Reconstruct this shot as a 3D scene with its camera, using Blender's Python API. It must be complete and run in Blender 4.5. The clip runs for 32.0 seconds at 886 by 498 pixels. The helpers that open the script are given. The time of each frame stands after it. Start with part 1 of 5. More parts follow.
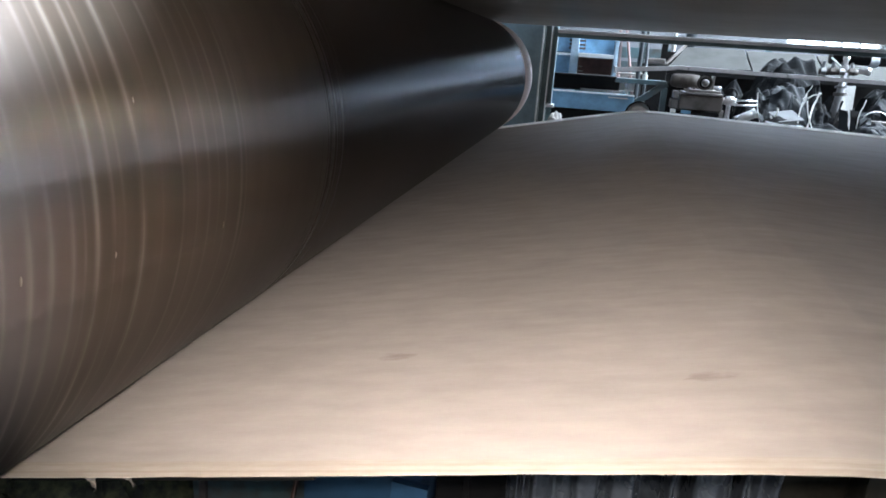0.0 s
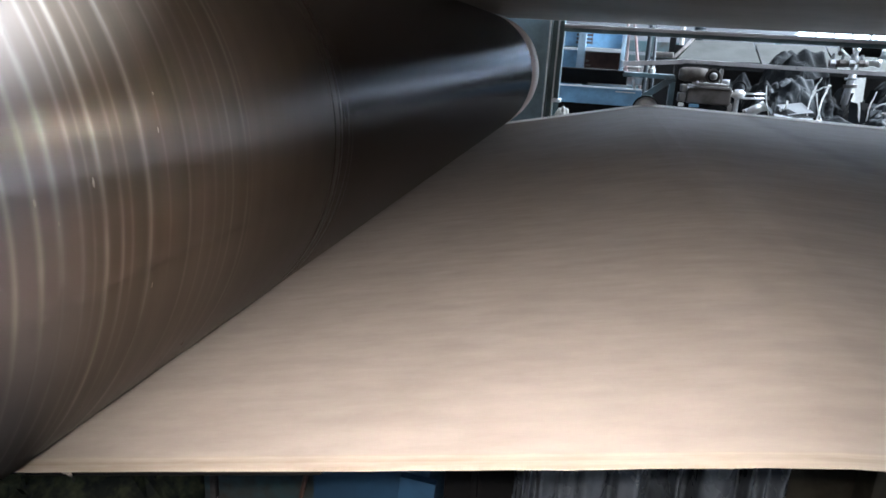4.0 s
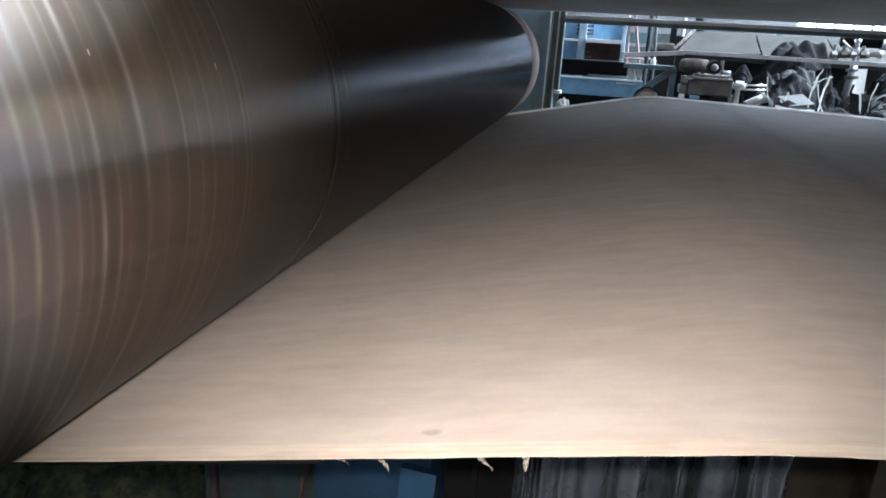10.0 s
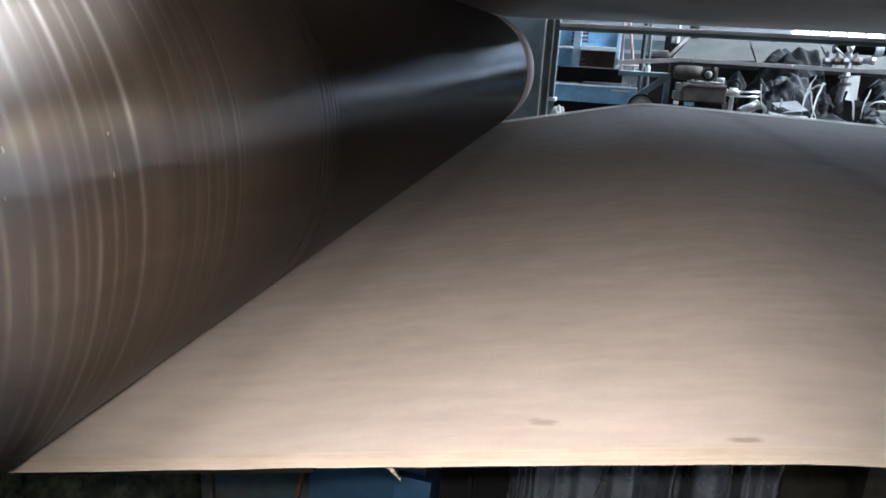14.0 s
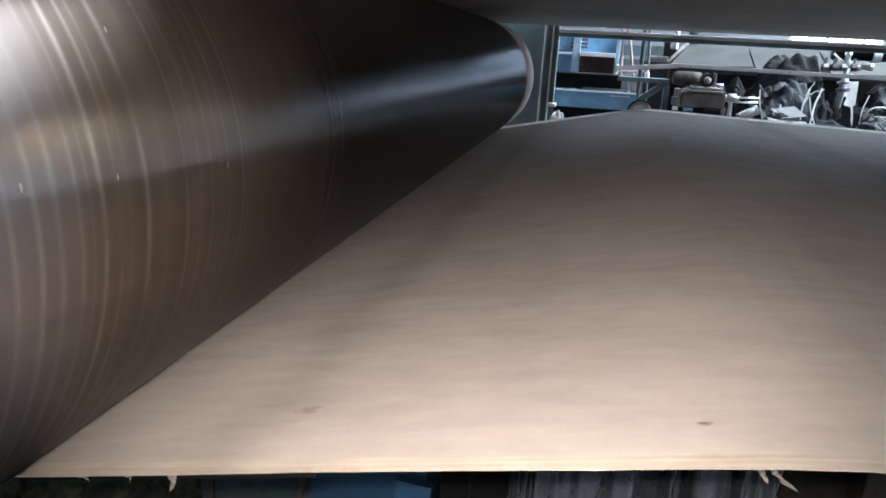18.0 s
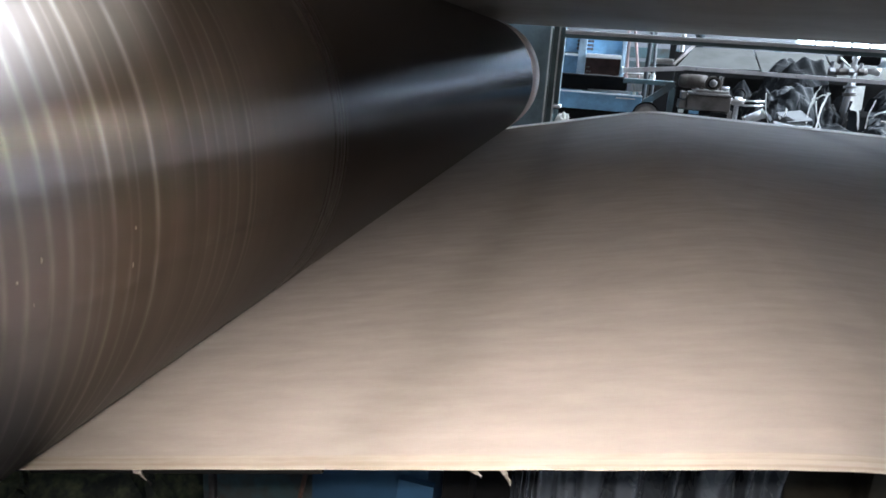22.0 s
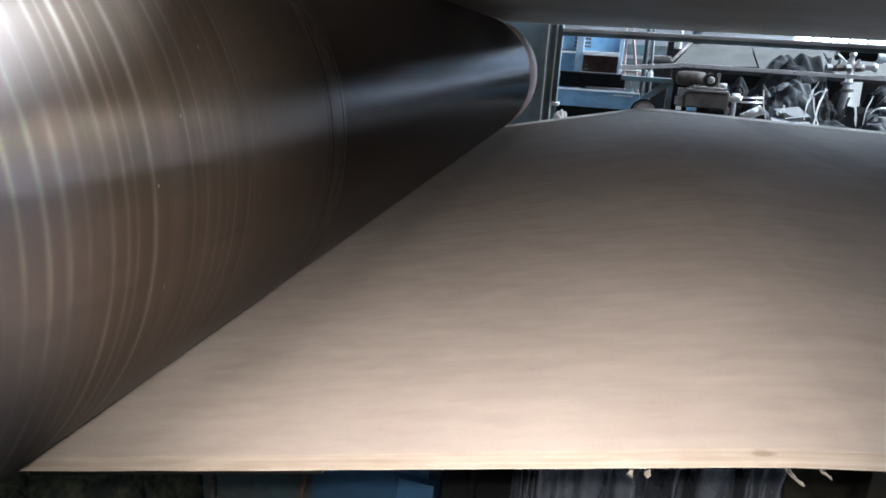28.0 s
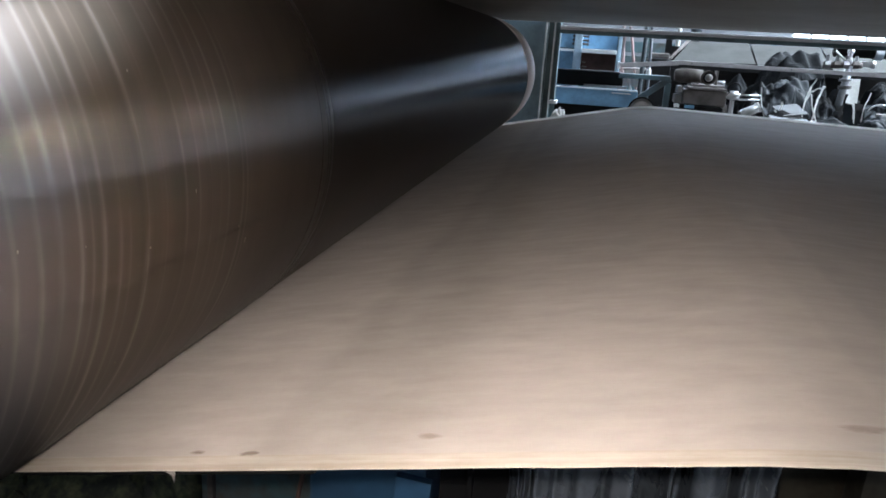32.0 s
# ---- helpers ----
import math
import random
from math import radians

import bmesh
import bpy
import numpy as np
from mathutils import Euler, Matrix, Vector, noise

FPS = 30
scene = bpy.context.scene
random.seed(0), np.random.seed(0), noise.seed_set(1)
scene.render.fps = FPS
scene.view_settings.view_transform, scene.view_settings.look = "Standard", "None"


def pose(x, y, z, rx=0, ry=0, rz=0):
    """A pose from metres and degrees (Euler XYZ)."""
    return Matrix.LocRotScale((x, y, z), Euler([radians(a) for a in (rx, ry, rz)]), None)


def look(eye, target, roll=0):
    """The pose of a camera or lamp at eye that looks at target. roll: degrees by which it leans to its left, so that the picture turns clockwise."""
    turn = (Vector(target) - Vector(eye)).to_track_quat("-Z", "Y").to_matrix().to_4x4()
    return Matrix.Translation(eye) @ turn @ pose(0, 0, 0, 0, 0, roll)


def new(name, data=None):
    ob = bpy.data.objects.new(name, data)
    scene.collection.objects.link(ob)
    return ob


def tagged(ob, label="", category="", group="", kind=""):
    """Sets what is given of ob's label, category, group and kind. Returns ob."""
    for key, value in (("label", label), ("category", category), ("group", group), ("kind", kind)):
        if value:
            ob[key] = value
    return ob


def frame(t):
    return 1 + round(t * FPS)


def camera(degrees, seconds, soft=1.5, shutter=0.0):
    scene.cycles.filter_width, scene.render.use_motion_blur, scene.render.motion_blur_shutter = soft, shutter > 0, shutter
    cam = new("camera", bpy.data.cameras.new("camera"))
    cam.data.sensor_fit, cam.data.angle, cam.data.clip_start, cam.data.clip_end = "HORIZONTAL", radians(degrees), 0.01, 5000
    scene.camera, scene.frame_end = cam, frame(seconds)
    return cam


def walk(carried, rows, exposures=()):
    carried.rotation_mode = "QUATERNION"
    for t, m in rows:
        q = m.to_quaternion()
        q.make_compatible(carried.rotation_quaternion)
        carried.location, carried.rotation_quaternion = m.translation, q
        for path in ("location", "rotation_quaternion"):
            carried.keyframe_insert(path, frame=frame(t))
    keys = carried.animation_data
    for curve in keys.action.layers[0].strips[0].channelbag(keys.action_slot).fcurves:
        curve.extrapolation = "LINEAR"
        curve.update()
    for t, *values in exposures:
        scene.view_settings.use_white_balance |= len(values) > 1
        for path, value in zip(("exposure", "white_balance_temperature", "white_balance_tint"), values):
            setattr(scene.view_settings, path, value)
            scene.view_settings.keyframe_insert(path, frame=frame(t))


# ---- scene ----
cam = camera(65.03, 32.0, soft=1.7)
PATH = [
    (0, (0.0070, 0.0036, 1.0963), (-0.3566, 1.8917, 0.5461), 4.00),
    (0.5, (0.0069, 0.0039, 1.0976), (-0.3650, 1.8899, 0.5456), 3.90),
    (1, (0.0074, 0.0037, 1.0995), (-0.3693, 1.8866, 0.5401), 3.70),
    (1.5, (0.0087, 0.0027, 1.0995), (-0.3720, 1.8850, 0.5408), 3.70),
    (2, (0.0105, 0.0013, 1.0999), (-0.3740, 1.8854, 0.5500), 3.70),
    (2.5, (0.0120, 0.0001, 1.1007), (-0.3691, 1.8821, 0.5413), 3.50),
    (3, (0.0128, -0.0004, 1.1006), (-0.3669, 1.8799, 0.5346), 3.30),
    (3.5, (0.0127, -0.0006, 1.1004), (-0.3722, 1.8797, 0.5378), 3.30),
    (5.5, (0.0080, -0.0018, 1.0977), (-0.3794, 1.8752, 0.5259), 3.70),
    (6, (0.0078, -0.0019, 1.0975), (-0.3801, 1.8756, 0.5279), 3.70),
    (6.5, (0.0078, -0.0022, 1.0973), (-0.3825, 1.8744, 0.5266), 3.60),
    (7, (0.0080, -0.0026, 1.0983), (-0.3820, 1.8728, 0.5233), 3.70),
    (7.5, (0.0085, -0.0030, 1.0993), (-0.3850, 1.8705, 0.5203), 3.40),
    (8, (0.0091, -0.0029, 1.0996), (-0.3832, 1.8706, 0.5200), 3.40),
    (8.5, (0.0094, -0.0022, 1.0996), (-0.3826, 1.8713, 0.5197), 3.40),
    (9, (0.0095, -0.0008, 1.0980), (-0.3820, 1.8728, 0.5180), 3.60),
    (9.5, (0.0098, 0.0006, 1.0964), (-0.3732, 1.8761, 0.5170), 3.50),
    (10, (0.0104, 0.0016, 1.0954), (-0.3736, 1.8755, 0.5114), 3.40),
    (10.5, (0.0110, 0.0021, 1.0950), (-0.3698, 1.8773, 0.5129), 3.60),
    (11, (0.0115, 0.0019, 1.0956), (-0.3695, 1.8777, 0.5156), 3.60),
    (11.5, (0.0121, 0.0011, 1.0969), (-0.3688, 1.8767, 0.5164), 3.60),
    (12, (0.0126, -0.0001, 1.0978), (-0.3686, 1.8766, 0.5208), 3.60),
    (12.5, (0.0130, -0.0012, 1.0986), (-0.3661, 1.8766, 0.5238), 3.60),
    (13, (0.0136, -0.0022, 1.0998), (-0.3640, 1.8773, 0.5296), 3.60),
    (13.5, (0.0146, -0.0030, 1.1007), (-0.3626, 1.8766, 0.5309), 3.50),
    (14, (0.0156, -0.0036, 1.1011), (-0.3622, 1.8767, 0.5340), 3.30),
    (14.5, (0.0162, -0.0038, 1.1010), (-0.3612, 1.8773, 0.5361), 3.20),
    (16.5, (0.0150, -0.0061, 1.1009), (-0.3652, 1.8769, 0.5444), 3.00),
    (17, (0.0155, -0.0073, 1.1021), (-0.3633, 1.8759, 0.5450), 3.10),
    (17.5, (0.0158, -0.0081, 1.1032), (-0.3621, 1.8765, 0.5504), 3.20),
    (18, (0.0157, -0.0085, 1.1042), (-0.3627, 1.8757, 0.5506), 3.30),
    (18.5, (0.0153, -0.0084, 1.1046), (-0.3607, 1.8768, 0.5527), 3.50),
    (19, (0.0147, -0.0080, 1.1031), (-0.3622, 1.8769, 0.5509), 3.50),
    (19.5, (0.0142, -0.0076, 1.1013), (-0.3609, 1.8786, 0.5520), 3.70),
    (20, (0.0139, -0.0075, 1.1011), (-0.3627, 1.8777, 0.5496), 3.70),
    (20.5, (0.0137, -0.0078, 1.1014), (-0.3682, 1.8755, 0.5470), 3.70),
    (21, (0.0131, -0.0080, 1.1010), (-0.3734, 1.8746, 0.5476), 3.80),
    (21.5, (0.0126, -0.0082, 1.1005), (-0.3683, 1.8772, 0.5524), 4.10),
    (22, (0.0122, -0.0082, 1.1013), (-0.3743, 1.8747, 0.5489), 3.90),
    (22.5, (0.0120, -0.0081, 1.1021), (-0.3746, 1.8748, 0.5499), 3.60),
    (23, (0.0117, -0.0078, 1.1017), (-0.3732, 1.8740, 0.5442), 3.70),
    (23.5, (0.0115, -0.0073, 1.1012), (-0.3730, 1.8734, 0.5397), 3.80),
    (24, (0.0116, -0.0068, 1.1007), (-0.3734, 1.8739, 0.5395), 3.70),
    (24.5, (0.0119, -0.0066, 1.1003), (-0.3733, 1.8742, 0.5396), 3.60),
    (25, (0.0122, -0.0066, 1.0999), (-0.3705, 1.8752, 0.5412), 3.70),
    (25.5, (0.0125, -0.0068, 1.1016), (-0.3716, 1.8747, 0.5428), 3.80),
    (27.5, (0.0119, -0.0072, 1.1017), (-0.3686, 1.8752, 0.5435), 3.60),
    (28, (0.0119, -0.0076, 1.1015), (-0.3701, 1.8750, 0.5448), 3.60),
    (28.5, (0.0121, -0.0077, 1.1016), (-0.3695, 1.8750, 0.5451), 3.60),
    (29, (0.0126, -0.0077, 1.1018), (-0.3695, 1.8753, 0.5464), 3.70),
    (29.5, (0.0134, -0.0076, 1.1022), (-0.3710, 1.8740, 0.5437), 3.70),
    (30, (0.0144, -0.0078, 1.1023), (-0.3684, 1.8740, 0.5437), 3.60),
    (30.5, (0.0155, -0.0083, 1.1017), (-0.3656, 1.8730, 0.5402), 3.60),
    (31, (0.0164, -0.0087, 1.1027), (-0.3641, 1.8730, 0.5422), 3.60),
    (31.5, (0.0170, -0.0089, 1.1034), (-0.3641, 1.8717, 0.5395), 3.50),
    (32, (0.0175, -0.0089, 1.1047), (-0.3632, 1.8722, 0.5422), 3.40),
]
# the clip's camera drifts a little in brightness
EXPOSURES = [(0, 0.14), (1, 0.09), (3, 0.13), (6, -0.04), (8, -0.05), (10, 0.04), (12, -0.14), (13, -0.08), (14, -0.04), (17, -0.08), (19, 0.05), (21, 0.05), (24, 0.1), (25, 0.13), (28, 0.0), (29, 0.04), (30, -0.05), (31, 0.02), (32, -0.13)]
walk(cam, [(t, look(eye, target, roll)) for t, eye, target, roll in PATH], EXPOSURES)

# ---- world and large lights ----
world = bpy.data.worlds.new("sky")
scene.world = world
world.use_nodes = True
sky = world.node_tree.nodes.new("ShaderNodeTexSky")
sky.sky_type = "NISHITA"
sky.sun_disc = False
sky.dust_density = 0.3
sky.sun_elevation, sky.sun_rotation = radians(48), radians(30)
world.node_tree.links.new(sky.outputs[0], world.node_tree.nodes["Background"].inputs[0])
world.node_tree.nodes["Background"].inputs[1].default_value = 0.05


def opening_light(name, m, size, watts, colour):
    """An area lamp set at an opening to stand in for daylight."""
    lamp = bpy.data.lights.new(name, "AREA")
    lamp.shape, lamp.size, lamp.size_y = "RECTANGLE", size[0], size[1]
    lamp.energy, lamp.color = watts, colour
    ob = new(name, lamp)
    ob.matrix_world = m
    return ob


# unseen near opening, added so its lamp brightens the cylinder's bare end
ADDED_OPENING = (3.15, 4.15, 2.87, 3.33)
opening_light("added_near_light", look((3.65, -4.85, 3.1), (0.2, 0.3, 1.0)), (0.9, 0.36), 19, (0.80, 0.81, 1.0))
# unseen near skylight, added as a faint fill
opening_light("added_skylight_fill", look((1.25, -2.5, 5.4), (1.2, -2.3, 0.0)), (1.9, 2.0), 8, (1.0, 0.95, 0.9))
opening_light("daylight_far_windows", look((2.0, 9.7, 2.85), (1.8, 4.0, 1.4)), (9.0, 1.1), 220, (0.68, 0.81, 1.0))
opening_light("daylight_far_skylight", look((5.4, 5.0, 5.4), (4.6, 4.6, 0.0)), (5.4, 7.6), 4700, (0.74, 0.87, 1.0))

opening_light("daylight_corner_windows", look((8.8, 9.7, 2.4), (4.0, 3.0, 1.2)), (5.0, 2.0), 25, (0.78, 0.88, 1.0))

# the small white torch by the lens, by which the near web is lit
torch = bpy.data.lights.new("torch", "SPOT")
torch.energy, torch.color, torch.shadow_soft_size = 31, (1.0, 0.945, 0.890), 0.006
torch.spot_size, torch.spot_blend = radians(90.4), 0.96
new("torch", torch).matrix_world = look((0.003, 0.004, 1.107), (-0.148, 0.948, 0.805))

# ---- materials ----


def material(name):
    mat = bpy.data.materials.new(name)
    mat.use_nodes = True
    tree = mat.node_tree
    return mat, tree.nodes, tree.links, tree.nodes["Principled BSDF"]


def plug(links, value, socket):
    if isinstance(value, bpy.types.NodeSocket):
        links.new(value, socket)
    else:
        socket.default_value = value


def maths(nodes, links, kind, a, b=0.0, clamp=False):
    n = nodes.new("ShaderNodeMath")
    n.operation, n.use_clamp = kind, clamp
    plug(links, a, n.inputs[0])
    plug(links, b, n.inputs[1])
    return n.outputs[0]


def noise_of(nodes, links, vector, scale, detail=4.0, rough=0.55):
    n = nodes.new("ShaderNodeTexNoise")
    plug(links, vector, n.inputs["Vector"])
    n.inputs["Scale"].default_value = scale
    n.inputs["Detail"].default_value = detail
    n.inputs["Roughness"].default_value = rough
    return n.outputs["Fac"]


def stretched(nodes, links, vector, scale):
    n = nodes.new("ShaderNodeMapping")
    n.inputs["Scale"].default_value = scale
    links.new(vector, n.inputs["Vector"])
    return n.outputs[0]


def ramp(nodes, links, fac, stops):
    n = nodes.new("ShaderNodeValToRGB")
    plug(links, fac, n.inputs[0])
    while len(n.color_ramp.elements) < len(stops):
        n.color_ramp.elements.new(0.5)
    for e, (at, c) in zip(n.color_ramp.elements, stops):
        e.position = at
        e.color = (*c, 1) if isinstance(c, tuple) else (c, c, c, 1)
    return n.outputs[0]


def blend(nodes, links, fac, a, b, kind="MIX"):
    n = nodes.new("ShaderNodeMix")
    n.data_type, n.blend_type = "RGBA", kind
    plug(links, fac, n.inputs[0])
    for value, socket in ((a, n.inputs[6]), (b, n.inputs[7])):
        plug(links, (*value, 1) if isinstance(value, tuple) else value, socket)
    return n.outputs[2]


def bump(nodes, links, height, strength, distance, bsdf):
    n = nodes.new("ShaderNodeBump")
    n.inputs["Strength"].default_value, n.inputs["Distance"].default_value = strength, distance
    links.new(height, n.inputs["Height"])
    links.new(n.outputs[0], bsdf.inputs["Normal"])


def worn(name, base, dirt, rough=0.5, metal=0.0, grain=60.0, stain=5.0, amount=0.5, relief=0.15, spec=0.5):
    """A painted, rusty, plastic or bare surface with stains and grain, at real-world size."""
    mat, nodes, links, bsdf = material(name)
    co = nodes.new("ShaderNodeTexCoord").outputs["Object"]
    info = nodes.new("ShaderNodeObjectInfo").outputs["Random"]
    big = noise_of(nodes, links, co, stain, 6.0, 0.62)
    fine = noise_of(nodes, links, co, grain, 4.0, 0.6)
    mask = ramp(nodes, links, big, [(0.42, 0.0), (0.66, amount)])
    c = blend(nodes, links, mask, base, dirt)
    tone = maths(nodes, links, "ADD", maths(nodes, links, "MULTIPLY", fine, 0.35), maths(nodes, links, "MULTIPLY", info, 0.12))
    tone = maths(nodes, links, "ADD", tone, 0.76)
    n = nodes.new("ShaderNodeVectorMath")
    n.operation = "SCALE"
    links.new(c, n.inputs[0])
    links.new(tone, n.inputs["Scale"])
    links.new(n.outputs[0], bsdf.inputs["Base Color"])
    r = maths(nodes, links, "ADD", maths(nodes, links, "MULTIPLY", mask, 0.25), rough - 0.1, True)
    r = maths(nodes, links, "ADD", r, maths(nodes, links, "MULTIPLY", fine, 0.2), True)
    links.new(r, bsdf.inputs["Roughness"])
    bsdf.inputs["Metallic"].default_value = metal
    bsdf.inputs["Specular IOR Level"].default_value = spec
    bump(nodes, links, maths(nodes, links, "ADD", fine, big), relief, 0.002, bsdf)
    return mat


# darker cross bands of the moist web: place along it, half width, depth
BANDS = [(-1.335, 0.018, 0.19), (-1.375, 0.03, 0.08), (-1.44, 0.07, 0.16), (-1.53, 0.06, 0.08), (-3.11, 0.03, 0.15), (-3.17, 0.06, 0.07), (-4.12, 0.035, 0.13),
         (-4.87, 0.035, 0.18), (-5.66, 0.045, 0.18), (-6.52, 0.05, 0.17), (-7.31, 0.02, 0.10), (-7.37, 0.05, 0.16), (-2.2, 0.03, 0.1)]
# stains on the web: place along it, across it, length, width, strength
STAINS = [(0.318, 0.501, 0.020, 0.008, 0.3), (0.088, 0.446, 0.022, 0.008, 0.3), (-0.269, 0.352, 0.007, 0.003, 0.6), (-0.12, 0.46, 0.022, 0.012, 0.3),
          (-3.625, 0.359, 0.011, 0.004, 0.4), (-3.887, 0.3665, 0.007, 0.0022, 0.6), (-4.496, 0.354, 0.013, 0.004, 0.5),
          (-4.902, 0.413, 0.014, 0.007, 0.4), (-5.168, 0.379, 0.006, 0.0028, 0.9), (-6.908, 0.345, 0.008, 0.004, 0.45),
          (-7.081, 0.362, 0.010, 0.004, 0.4), (-7.257, 0.352, 0.008, 0.003, 0.7), (-7.296, 0.350, 0.009, 0.003, 0.65),
          (-7.412, 0.368, 0.011, 0.004, 0.45), (-7.66, 0.372, 0.016, 0.006, 0.4), (-3.02, 0.363, 0.009, 0.004, 0.35), (-4.385, 0.38, 0.014, 0.005, 0.4)]
WEB_FRONT, WEB_FAR = 0.3315, 2.75


def web_material():
    mat, nodes, links, bsdf = material("moist_kraft_board")
    uv = nodes.new("ShaderNodeUVMap").outputs[0]
    sep = nodes.new("ShaderNodeSeparateXYZ")
    links.new(uv, sep.inputs[0])
    u, y = sep.outputs[0], sep.outputs[1]
    streak = noise_of(nodes, links, stretched(nodes, links, uv, (16, 58, 1)), 1.0, 4.0, 0.58)
    fibre = noise_of(nodes, links, stretched(nodes, links, uv, (60, 420, 1)), 1.0, 3.0, 0.6)
    cloud = noise_of(nodes, links, stretched(nodes, links, uv, (7, 11, 1)), 1.0, 5.0, 0.6)
    wander = noise_of(nodes, links, stretched(nodes, links, uv, (2, 7, 1)), 1.0, 4.0, 0.6)
    smear = noise_of(nodes, links, stretched(nodes, links, uv, (45, 130, 1)), 1.0, 4.0, 0.65)
    lines = noise_of(nodes, links, stretched(nodes, links, uv, (1.6, 230, 1)), 1.0, 2.0, 0.5)
    patch = noise_of(nodes, links, stretched(nodes, links, uv, (22, 110, 1)), 1.0, 4.0, 0.6)
    shade = maths(nodes, links, "ADD", maths(nodes, links, "MULTIPLY", streak, 0.13), maths(nodes, links, "MULTIPLY", fibre, 0.05))
    shade = maths(nodes, links, "ADD", shade, maths(nodes, links, "MULTIPLY", cloud, 0.36))
    blotch = noise_of(nodes, links, stretched(nodes, links, uv, (20, 34, 1)), 1.0, 5.0, 0.65)
    shade = maths(nodes, links, "ADD", shade, maths(nodes, links, "MULTIPLY", blotch, 0.20))
    shade = maths(nodes, links, "ADD", shade, 0.63)
    uw = maths(nodes, links, "ADD", u, maths(nodes, links, "MULTIPLY", maths(nodes, links, "SUBTRACT", wander, 0.5), 0.07))
    gone = None
    for at, wide, deep in BANDS:
        d = maths(nodes, links, "DIVIDE", maths(nodes, links, "SUBTRACT", uw, at), wide)
        g = maths(nodes, links, "MULTIPLY", maths(nodes, links, "EXPONENT", maths(nodes, links, "MULTIPLY", maths(nodes, links, "MULTIPLY", d, d), -1.0)), deep)
        gone = g if gone is None else maths(nodes, links, "ADD", gone, g)
    shade = maths(nodes, links, "SUBTRACT", shade, gone)
    # bare trimmed margin: paler and yellower, with fine lengthwise lines
    rim = maths(nodes, links, "ADD", WEB_FRONT + 0.0128, maths(nodes, links, "MULTIPLY", maths(nodes, links, "ADD", wander, maths(nodes, links, "MULTIPLY", patch, 0.6)), 0.006))
    margin = maths(nodes, links, "MULTIPLY", maths(nodes, links, "SUBTRACT", rim, y), 420.0, True)
    brim = maths(nodes, links, "MULTIPLY", maths(nodes, links, "SUBTRACT", y, WEB_FAR - 0.004), 900.0, True)
    margin = maths(nodes, links, "MAXIMUM", margin, brim)
    inner = blend(nodes, links, streak, (0.366, 0.316, 0.275), (0.454, 0.401, 0.358))
    outer = blend(nodes, links, ramp(nodes, links, maths(nodes, links, "ADD", maths(nodes, links, "MULTIPLY", lines, 0.5), maths(nodes, links, "MULTIPLY", patch, 0.5)), [(0.34, 0.0), (0.62, 1.0)]), (0.345, 0.283, 0.215), (0.50, 0.436, 0.367))
    c = blend(nodes, links, maths(nodes, links, "MULTIPLY", margin, 0.85), inner, outer)
    dark = None
    for at, across, length, width, strong in STAINS:
        du = maths(nodes, links, "DIVIDE", maths(nodes, links, "SUBTRACT", u, at), 0.8 * length)
        dy = maths(nodes, links, "DIVIDE", maths(nodes, links, "SUBTRACT", y, across), width)
        d = maths(nodes, links, "ADD", maths(nodes, links, "MULTIPLY", du, du), maths(nodes, links, "MULTIPLY", dy, dy))
        d = maths(nodes, links, "ADD", d, maths(nodes, links, "MULTIPLY", maths(nodes, links, "SUBTRACT", smear, 0.5), 4.5))
        g = maths(nodes, links, "MULTIPLY", maths(nodes, links, "SUBTRACT", 1.0, d, True), strong)
        dark = g if dark is None else maths(nodes, links, "MAXIMUM", dark, g)
    c = blend(nodes, links, dark, c, (0.12, 0.08, 0.05))
    n = nodes.new("ShaderNodeVectorMath")
    n.operation = "SCALE"
    links.new(c, n.inputs[0])
    links.new(shade, n.inputs["Scale"])
    links.new(n.outputs[0], bsdf.inputs["Base Color"])
    links.new(maths(nodes, links, "ADD", maths(nodes, links, "MULTIPLY", streak, 0.2), 0.68), bsdf.inputs["Roughness"])
    bsdf.inputs["Specular IOR Level"].default_value = 0.14
    # the thin curled brim lets light through
    thin = nodes.new("ShaderNodeBsdfTranslucent")
    thin.inputs["Color"].default_value = (0.95, 0.93, 0.90, 1)
    mix = nodes.new("ShaderNodeMixShader")
    links.new(maths(nodes, links, "MULTIPLY", brim, 0.9), mix.inputs[0])
    links.new(bsdf.outputs[0], mix.inputs[1])
    links.new(thin.outputs[0], mix.inputs[2])
    links.new(mix.outputs[0], nodes["Material Output"].inputs["Surface"])
    return mat


# score rings on the bare end of the cylinder: place along it, half width, strength
RINGS = [(0.2215, 0.0010, 0.6), (0.2335, 0.0010, 0.9), (0.2485, 0.0011, 1.0), (0.2612, 0.0013, 0.8), (0.2752, 0.0009, 0.6), (0.2835, 0.0006, 0.3), (0.2922, 0.0011, 1.0),
         (0.3048, 0.0009, 0.6), (0.3128, 0.0007, 0.4), (0.3285, 0.0012, 1.0), (0.347, 0.0006, 0.2), (0.3675, 0.0008, 0.35), (0.383, 0.0006, 0.3), (0.3965, 0.0009, 0.3),
         (0.4085, 0.0007, 0.2), (0.4190, 0.0008, 0.35), (0.4385, 0.0010, 0.5), (0.4455, 0.0007, 0.3)]


